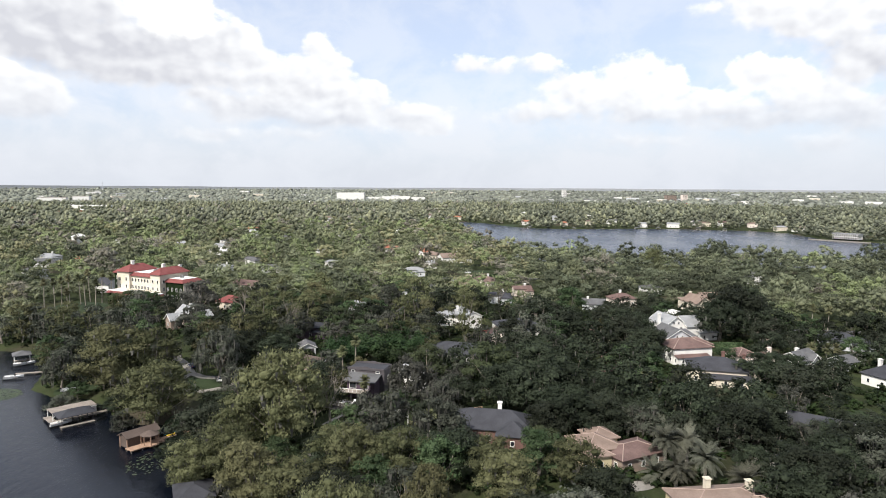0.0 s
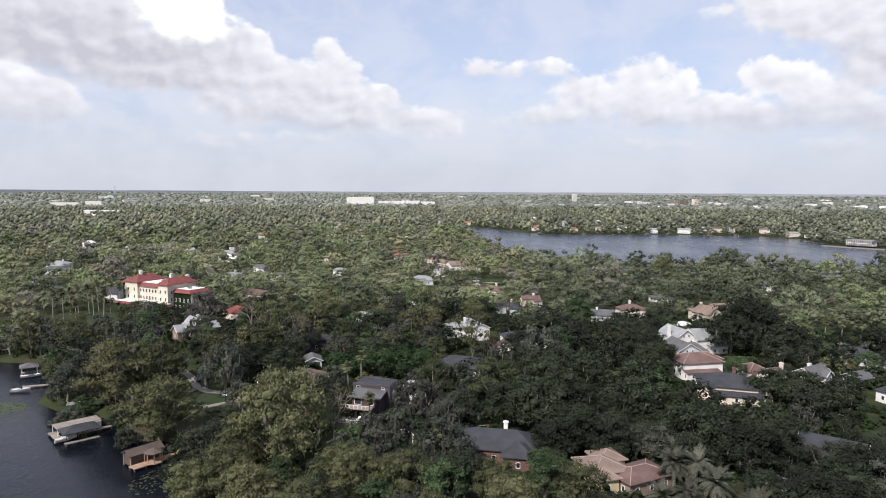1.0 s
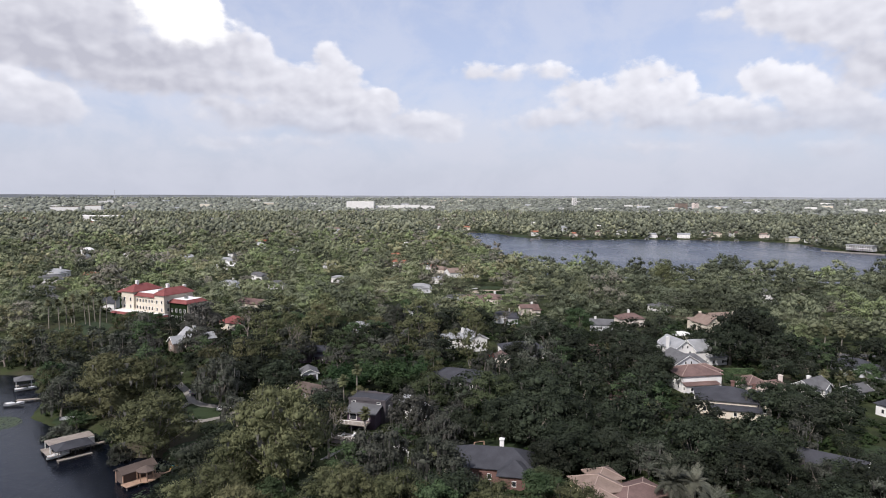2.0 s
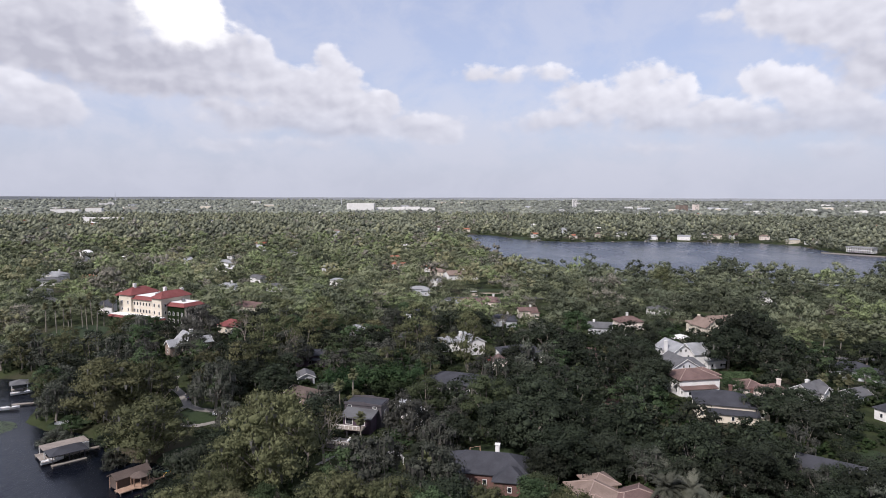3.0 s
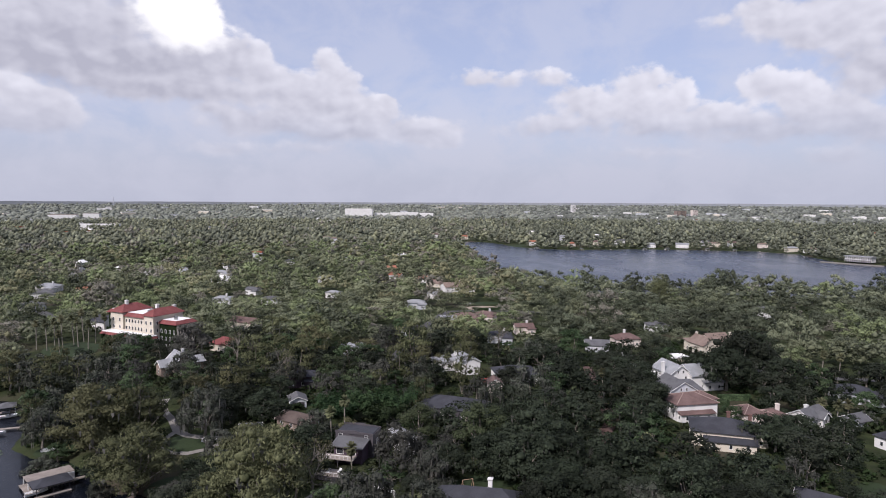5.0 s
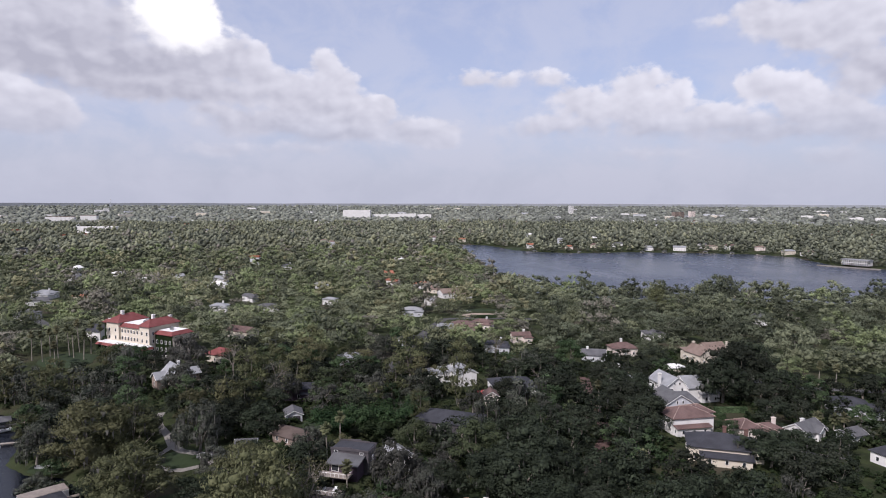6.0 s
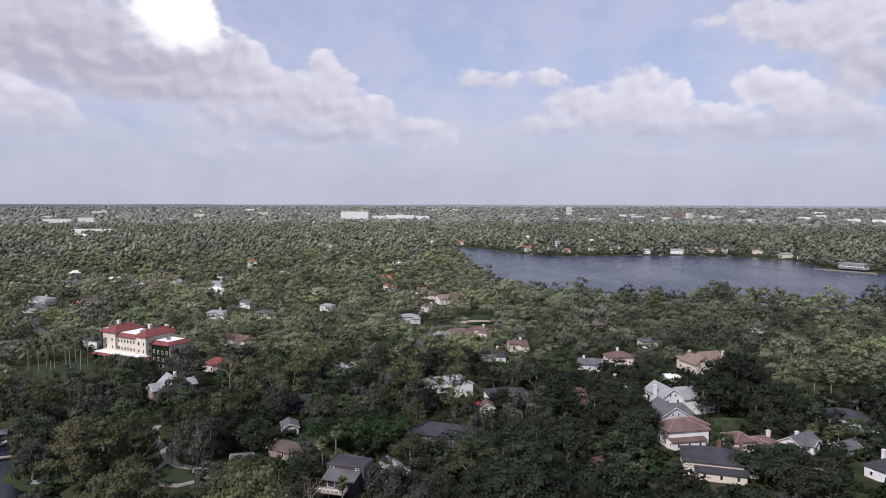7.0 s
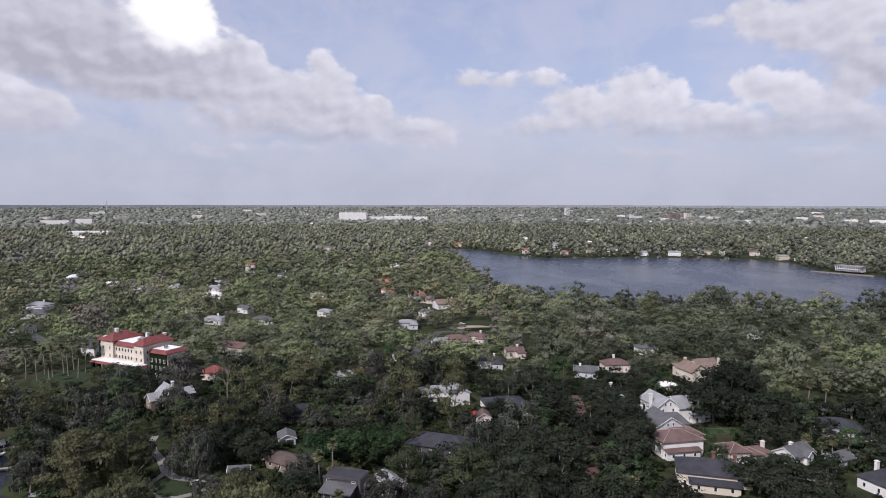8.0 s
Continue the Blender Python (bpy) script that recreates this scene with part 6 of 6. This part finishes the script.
# ---- palms and bamboo ----
def frond_crown(seed, count, length, droop, width, upright, material, fan=False):
    rng = np.random.default_rng(seed)
    V, Q, k = [], [], 0
    for i in range(count):
        a = i * GOLDEN
        e = rng.uniform(*upright)
        d = Vector((math.cos(a) * math.cos(e), math.sin(a) * math.cos(e), math.sin(e)))
        side = Vector((-math.sin(a), math.cos(a), 0))
        p, L, n = Vector((0, 0, 0)), length * rng.uniform(0.8, 1.1), 6
        for s in range(n):
            q = p + d * (L / n)
            d = (d + Vector((0, 0, -droop / n))).normalized()
            wa, wb = (width * math.sin(math.pi * (0.12 + 0.8 * u)) for u in (s / n, (s + 1) / n))
            if fan:
                wa, wb = width * (s / n) ** 0.7, width * ((s + 1) / n) ** 0.7 * (0.35 if s == n - 1 else 1)
            for sg in (-1, 1):
                lift = Vector((0, 0, -0.35 * width * (0.6 if fan else 1)))
                V += [p, q, q + side * sg * wb + lift * (wb / width), p + side * sg * wa + lift * (wa / width)]
                Q.append((k, k + 1, k + 2, k + 3))
                k += 4
            p = q
    return bulk_mesh("crown", np.array([v[:] for v in V]), np.zeros((0, 3), int), np.array(Q), material)


def feather_crown(seed, count, length, material):
    """A crown of arching feather fronds, each with its rows of leaflets."""
    rng = np.random.default_rng(seed)
    V, Q = [], []
    for i in range(count):
        a, e = i * GOLDEN, rng.uniform(-0.35, 1.35)
        d = Vector((math.cos(a) * math.cos(e), math.sin(a) * math.cos(e), math.sin(e)))
        side = Vector((-math.sin(a), math.cos(a), 0))
        p, L, n = Vector((0, 0, 0)), length * rng.uniform(0.8, 1.1), 15
        for s in range(n):
            q = p + d * (L / n)
            d = (d + Vector((0, 0, -1.25 / n))).normalized()
            reach = 0.72 * math.sin(math.pi * (0.15 + 0.8 * s / n)) * rng.uniform(0.8, 1.1)
            for sg in (-1, 1):
                tip = q + side * sg * reach + d * 0.35 + Vector((0, 0, -0.25 * reach + 0.12))
                k = len(V)
                V += [p, p + d * 0.2, tip + d * 0.05, tip - d * 0.08]
                Q.append((k, k + 1, k + 2, k + 3))
            k = len(V)
            V += [p - side * 0.04, p + side * 0.04, q + side * 0.03, q - side * 0.03]
            Q.append((k, k + 1, k + 2, k + 3))
            p = q
    return bulk_mesh("crown", np.array([v[:] for v in V]), np.zeros((0, 3), int), np.array(Q), material)


def palm_trunk(h, r, seed):
    rng = np.random.default_rng(seed)
    g, p = Geo(), Vector((0, 0, -0.5))
    lean = Vector((rng.uniform(-0.05, 0.05), rng.uniform(-0.05, 0.05), 1))
    for i in range(6):
        q = p + lean * ((h + 0.5) / 6)
        g.tube(p, q, r * (1.15 - 0.04 * i), r * (1.05 - 0.04 * i), 7)
        p = q
    return g.mesh("trunk", PALM_BARK), p


palm_count = 0


def palm(kind, x, y, top):
    """A palm whose crown's heart stands at the height top."""
    global palm_count
    palm_count += 1
    z = height(x, y)
    date = kind == "date_palm"
    trunk, tip = palm_trunk(max(1.5, top - z), 0.34 if date else 0.2, palm_count)
    root = thing(kind, pose(x, y, z, 0, 0, palm_count * 67 % 360), "silvery green date palm with arching feather fronds" if date else "cabbage palm with a round tuft on a bare trunk", "palm", kind.replace("_", " ") + "s")
    part("trunk", trunk, root)
    key = (kind, palm_count % 2)
    if key not in protos:
        protos[key] = feather_crown(palm_count, 54, 4.3, DATE) if date else frond_crown(palm_count, 72, 2.1, 1.0, 0.42, (-1.1, 1.4), PALM, True)
    part("crown", protos[key], root, Matrix.Translation(tip))
    TREES.append((x, y, 3.5 if date else 1.6))


for x, y, t in ((49, 139.5, 11.5), (53.5, 139.5, 11.5), (54, 130.5, 11.0), (48, 130, 9.5), (44.5, 132.5, 7.0), (53, 152, 9.5), (61, 127, 8.0)):
    palm("date_palm", x, y, t)
for x, y, t in ((-27.5, 205.6, 17.6), (-31, 203.5, 14.6), (-187, 315, 20), (-183, 321, 21), (-180, 334, 22), (-181, 327, 20.5), (-176, 322, 20), (-172, 330, 22), (-190, 326, 19), (-169, 318, 19), (-178, 310, 16), (-166, 328, 21), (-194, 318, 19),
                (160, 282, 15), (166, 280, 14.5), (-8, 176, 11), (-3, 158, 10), (-7, 150, 9.5), (62, 196, 10), (56, 190, 9), (68, 232, 12), (134, 226, 11), (140, 230, 10), (131, 230, 10.5), (73, 294, 11), (-140, 305, 12), (-22, 184, 11), (57, 243, 9), (64, 262, 12), (185, 350, 17), (30, 300, 12), (-95, 310, 14)):
    palm("cabbage_palm", x, y, t)

for i, (x, y, s) in enumerate(((-29, 221, 1.0), (-21, 224, 1.15), (-13, 226, 1.1), (-34, 226, 0.9), (-17, 219, 0.9))):
    r = np.random.default_rng(70 + i)
    root = thing("bamboo_clump", pose(x, y, height(x, y), 0, 0, i * 70), "bright green bamboo clump with arching canes", "bamboo", "bamboo clumps")
    canes, V, D = Geo(), [], []
    for k in range(34):
        a, e = r.uniform(0, 2 * math.pi), r.uniform(0.05, 0.55)
        p, d = Vector((r.normal(0, 0.6), r.normal(0, 0.6), -0.3)), Vector((math.cos(a) * e, math.sin(a) * e, 1)).normalized()
        for q in range(7):
            p2 = p + d * 1.75 * s
            canes.tube(p, p2, 0.05, 0.045, 4)
            d = (d + Vector((math.cos(a) * 0.13, math.sin(a) * 0.13, -0.13 * q / 3))).normalized()
            if q > 1:
                for _ in range(14):
                    V.append((p.lerp(p2, r.random()) + Vector(r.normal(0, 0.45, 3)))[:])
                    D.append((math.cos(a) * 0.6, math.sin(a) * 0.6, 0.7))
            p = p2
    tagged(part("stem", canes.mesh("stem", BAMBOO), root), kind="stuff")
    q = sprays(r, np.array(V), np.array(D), 0.42, 1.5)
    part("leaves", bulk_mesh("leaves", q, np.zeros((0, 3), int), np.arange(len(q)).reshape(-1, 4), BAMBOO), root)
    TREES.append((x, y, 4.5))
    YARDS.append((x, y, x * 0.96, y * 0.96, 4.5))

# half-dead trees with pale bare limbs
for i, (x, y, h) in enumerate(((-33, 164, 14), (-29, 167, 15), (-62, 262, 15), (-88, 290, 15), (28, 322, 14))):
    r = np.random.default_rng(90 + i)
    root = thing("bare_tree", pose(x, y, height(x, y), 0, 0, i * 50), "half-dead tree with pale bare limbs and tufts", "tree", "bare trees")
    limbs, tips = Geo(), []

    def grow(p, d, L, rad, depth):
        q = p + d * L
        limbs.tube(p, q, rad, rad * 0.7, 5)
        if depth == 0:
            tips.append(q)
            return
        for _ in range(3 if depth > 1 else 2):
            grow(q, (d + Vector(r.normal(0, 0.5, 3)) + Vector((0, 0, 0.12))).normalized(), L * r.uniform(0.6, 0.85), rad * 0.62, depth - 1)

    grow(Vector((0, 0, -0.4)), Vector((r.normal(0, 0.08), r.normal(0, 0.08), 1)).normalized(), h * 0.36, 0.38, 4)
    part("trunk", limbs.mesh("trunk", BARK), root)
    P = np.repeat(np.array([t[:] for t in tips]), 9, 0) + r.normal(0, 0.6, (len(tips) * 9, 3))
    q = sprays(r, P, r.normal(0, 1, P.shape), 0.36)
    part("crown", bulk_mesh("crown", q, np.zeros((0, 3), int), np.arange(len(q)).reshape(-1, 4), CYPRESS), root)
    TREES.append((x, y, 3.0))
    YARDS.append((x, y, x * 0.97, y * 0.97, 3.0))

def scatter(seed, r0, r1, gap, half_angle=0.70, keep=1.0):
    """Loose rows of tree places between two distances, jittered, on land and off the yards."""
    rng = np.random.default_rng(seed)
    xs = np.arange(-r1, r1, gap)
    ys = np.arange(-20 if r0 < 200 else r0 * 0.6, r1, gap * 0.9)
    X, Y = np.meshgrid(xs, ys)
    X = X + (np.arange(len(ys)) % 2 * gap / 2)[:, None] + rng.uniform(-0.36, 0.36, X.shape) * gap
    Y = Y + rng.uniform(-0.36, 0.36, Y.shape) * gap
    X, Y = X.ravel(), Y.ravel()
    r, a = np.hypot(X, Y), np.arctan2(X, Y)
    ok = (r >= r0) & (r < r1) & (np.abs(a) < half_angle) & (rng.random(len(X)) < keep)
    X, Y = X[ok], Y[ok]
    ok = water_gap(X, Y) > 2.5
    X, Y = X[ok], Y[ok]
    return X, Y, rng


X, Y, rng = scatter(3, 95, 330, 10.2, keep=0.96)
free = yard_gap(X, Y)
STANDING = list(TREES)
for x, y, f in zip(X, Y, free):
    # darker oaks favoured on the right, so leaf colour stands in for cloud shade
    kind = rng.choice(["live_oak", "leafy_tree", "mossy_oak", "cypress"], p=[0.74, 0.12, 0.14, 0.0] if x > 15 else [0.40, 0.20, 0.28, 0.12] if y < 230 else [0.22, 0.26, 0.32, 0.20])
    s = rng.uniform(0.62, 1.25) * (0.9 if y < 200 else 1.0)
    turn, variant = rng.uniform(0, 360), int(rng.integers(0, 4))
    R = {"live_oak": 7.6, "cypress": 6.6, "leafy_tree": 5.6, "mossy_oak": 7.0}[kind] * s
    if f < 1.5:
        continue
    if f < R * 0.7:
        s *= max(0.45, f / (R * 0.7))
        R = R * max(0.45, f / (R * 0.7))
    if any(math.hypot(x - tx, y - ty) < 0.5 * (R + tr) for tx, ty, tr in STANDING):
        continue
    plant(kind, x, y, s, turn, variant, math.hypot(x, y) < 180, stretch=rng.uniform(0.85, 1.08))


def joined_trees(name, seed, X, Y, rng, protos_in, material, label, category, wide, tall, emergent=0.0):
    """Many crowns in one mesh."""
    Z = land(X, Y)
    V, T, Q, tint, k = [], [], [], [], 0
    which = rng.integers(0, len(protos_in), len(X))
    for v, (pv, pt, pq, _, _) in enumerate(protos_in):
        sel = which == v
        n = int(sel.sum())
        if not n:
            continue
        a, s = rng.uniform(0, 2 * math.pi, n), rng.uniform(*wide, n)
        big = rng.random(n) < emergent
        s = np.where(big, s * 0.45 + 0.95, s)
        h = s ** 0.75 * rng.uniform(*tall, n) * np.where(big, 1.12, 0.86)
        c, sn = np.cos(a) * s, np.sin(a) * s
        vx = pv[None, :, 0] * c[:, None] - pv[None, :, 1] * sn[:, None] + X[sel][:, None]
        vy = pv[None, :, 0] * sn[:, None] + pv[None, :, 1] * c[:, None] + Y[sel][:, None]
        vz = pv[None, :, 2] * h[:, None] + Z[sel][:, None]
        V.append(np.stack([vx, vy, vz], 2).reshape(-1, 3))
        off = (k + np.arange(n) * len(pv))[:, None, None]
        T.append((pt[None] + off).reshape(-1, 3))
        Q.append((pq[None] + off).reshape(-1, 4))
        # tint runs darker on the right, lighter on the left, in slow waves
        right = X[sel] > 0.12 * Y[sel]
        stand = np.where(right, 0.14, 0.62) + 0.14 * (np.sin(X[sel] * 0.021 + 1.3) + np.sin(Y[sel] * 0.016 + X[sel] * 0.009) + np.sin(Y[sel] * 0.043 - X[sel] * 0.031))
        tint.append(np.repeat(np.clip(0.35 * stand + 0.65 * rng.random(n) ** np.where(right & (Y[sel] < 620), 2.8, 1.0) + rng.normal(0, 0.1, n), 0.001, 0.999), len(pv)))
        k += n * len(pv)
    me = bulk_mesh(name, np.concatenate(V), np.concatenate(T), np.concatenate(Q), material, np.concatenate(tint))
    tagged(new(name, me), label, category, kind="stuff")


def woods(name, seed, r0, r1, gap, count, per, size, variants, label, wide=(0.6, 1.2), tall=(0.8, 1.15), core=0.8, material=None):
    """Woods too far off to tell tree from tree."""
    X, Y, rng = scatter(seed, r0, r1, gap)
    ok = yard_gap(X, Y) > 3.5
    shapes = ("dome", "ragged", "dome", "tall", "dome", "dome", "dome", "ragged")
    kinds = [crown_arrays(seed + v, gap * 0.52 * (0.7 if shapes[v % 8] == "tall" else 1), 2.2, 12.5 * (1.2 if shapes[v % 8] == "tall" else 1), count, per, size, shapes[v % 8], core, rough_core=True) for v in range(variants)]
    joined_trees(name, seed, X[ok], Y[ok], rng, kinds, material or SUNLIT_WOODS, label, "woods", wide, tall, 0.3)


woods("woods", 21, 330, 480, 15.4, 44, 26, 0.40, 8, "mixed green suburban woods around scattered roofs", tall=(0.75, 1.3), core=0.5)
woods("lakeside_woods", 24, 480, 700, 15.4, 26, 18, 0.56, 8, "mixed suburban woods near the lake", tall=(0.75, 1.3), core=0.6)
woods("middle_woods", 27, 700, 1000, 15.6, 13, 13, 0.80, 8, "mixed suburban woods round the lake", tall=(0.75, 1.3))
woods("distant_woods", 33, 1000, 2200, 16.0, 5, 5, 1.25, 8, "distant woods in painted grey-green haze, stretching to the horizon", core=0.85, material=HAZED_WOODS, tall=(0.85, 1.3))
woods("farthest_woods", 47, 2200, 4900, 25.0, 1, 4, 2.6, 8, "farthest woods in painted slate-green haze below the skyline", core=0.9, material=FAR_HAZED_LEAVES, tall=(0.5, 0.9))

# trees that stand along the waterline of the far lake
sx, sy = [], []
for (ax, ay), (bx, by) in zip(LAKE_FAR, LAKE_FAR[1:] + LAKE_FAR[:1]):
    n = int(math.hypot(bx - ax, by - ay) / 7.5)
    for i in range(n):
        k, side = (i + 0.5) / n, 7.0 / math.hypot(bx - ax, by - ay)
        sx.append(ax + (bx - ax) * k - (by - ay) * side)
        sy.append(ay + (by - ay) * k + (bx - ax) * side)
rng = np.random.default_rng(88)
sx, sy = np.array(sx) + rng.normal(0, 2.0, len(sx)), np.array(sy) + rng.normal(0, 2.0, len(sy))
ok = (water_gap(sx, sy) > 1.5) & (yard_gap(sx, sy) > 0.0) & (rng.random(len(sx)) < 0.85) & (sy > 560)
bank = [crown_arrays(410 + v, 7.0, 1.0, 13.0, 14, 11, 0.9, ("dome", "ragged", "tall")[v % 3], 0.8, rough_core=True) for v in range(6)]
joined_trees("shore_trees", 89, sx[ok], sy[ok], rng, bank, HAZED_WOODS, "mixed green trees along the lake shore", "woods", (0.5, 1.1), (0.8, 1.2), 0.15)

# shrubs and undergrowth about the houses and through the gardens
rng = np.random.default_rng(77)
bx, by = [], []
for x, y, reach in WALLS:
    d = math.hypot(x, y)
    if d > 430:
        continue
    for _ in range(int(reach * 3.2)):
        a, r = rng.uniform(0, 2 * math.pi), reach * rng.uniform(1.15, 1.5) + rng.uniform(1.5, 6)
        bx.append(x + r * math.cos(a))
        by.append(y + r * math.sin(a))
ux, uy, _ = scatter(78, 95, 330, 6.5)
bx, by = np.concatenate([bx, ux]), np.concatenate([by, uy])
lot = np.full(len(bx), 1e9)
for x, y, reach in WALLS:
    lot = np.minimum(lot, np.hypot(bx - x, by - y) - reach * 1.15)
for ax, ay, bx2, by2, w in OPEN:
    ex, ey = bx2 - ax, by2 - ay
    k = np.clip(((bx - ax) * ex + (by - ay) * ey) / max(1e-6, ex * ex + ey * ey), 0, 1)
    lot = np.minimum(lot, np.hypot(bx - ax - k * ex, by - ay - k * ey) - w)
ok = (lot > 0.6) & (water_gap(bx, by) > 1.5)
bush = [crown_arrays(300 + v, 1.9, 0.1, 2.5, 5, 10, 0.48, ("dome", "ragged")[v % 2], 0.85, rough_core=True) for v in range(6)]
joined_trees("undergrowth", 79, bx[ok], by[ok], rng, bush, SHRUB, "dark green shrubs and undergrowth in the gardens", "shrubs", (0.6, 1.5), (0.7, 1.4))
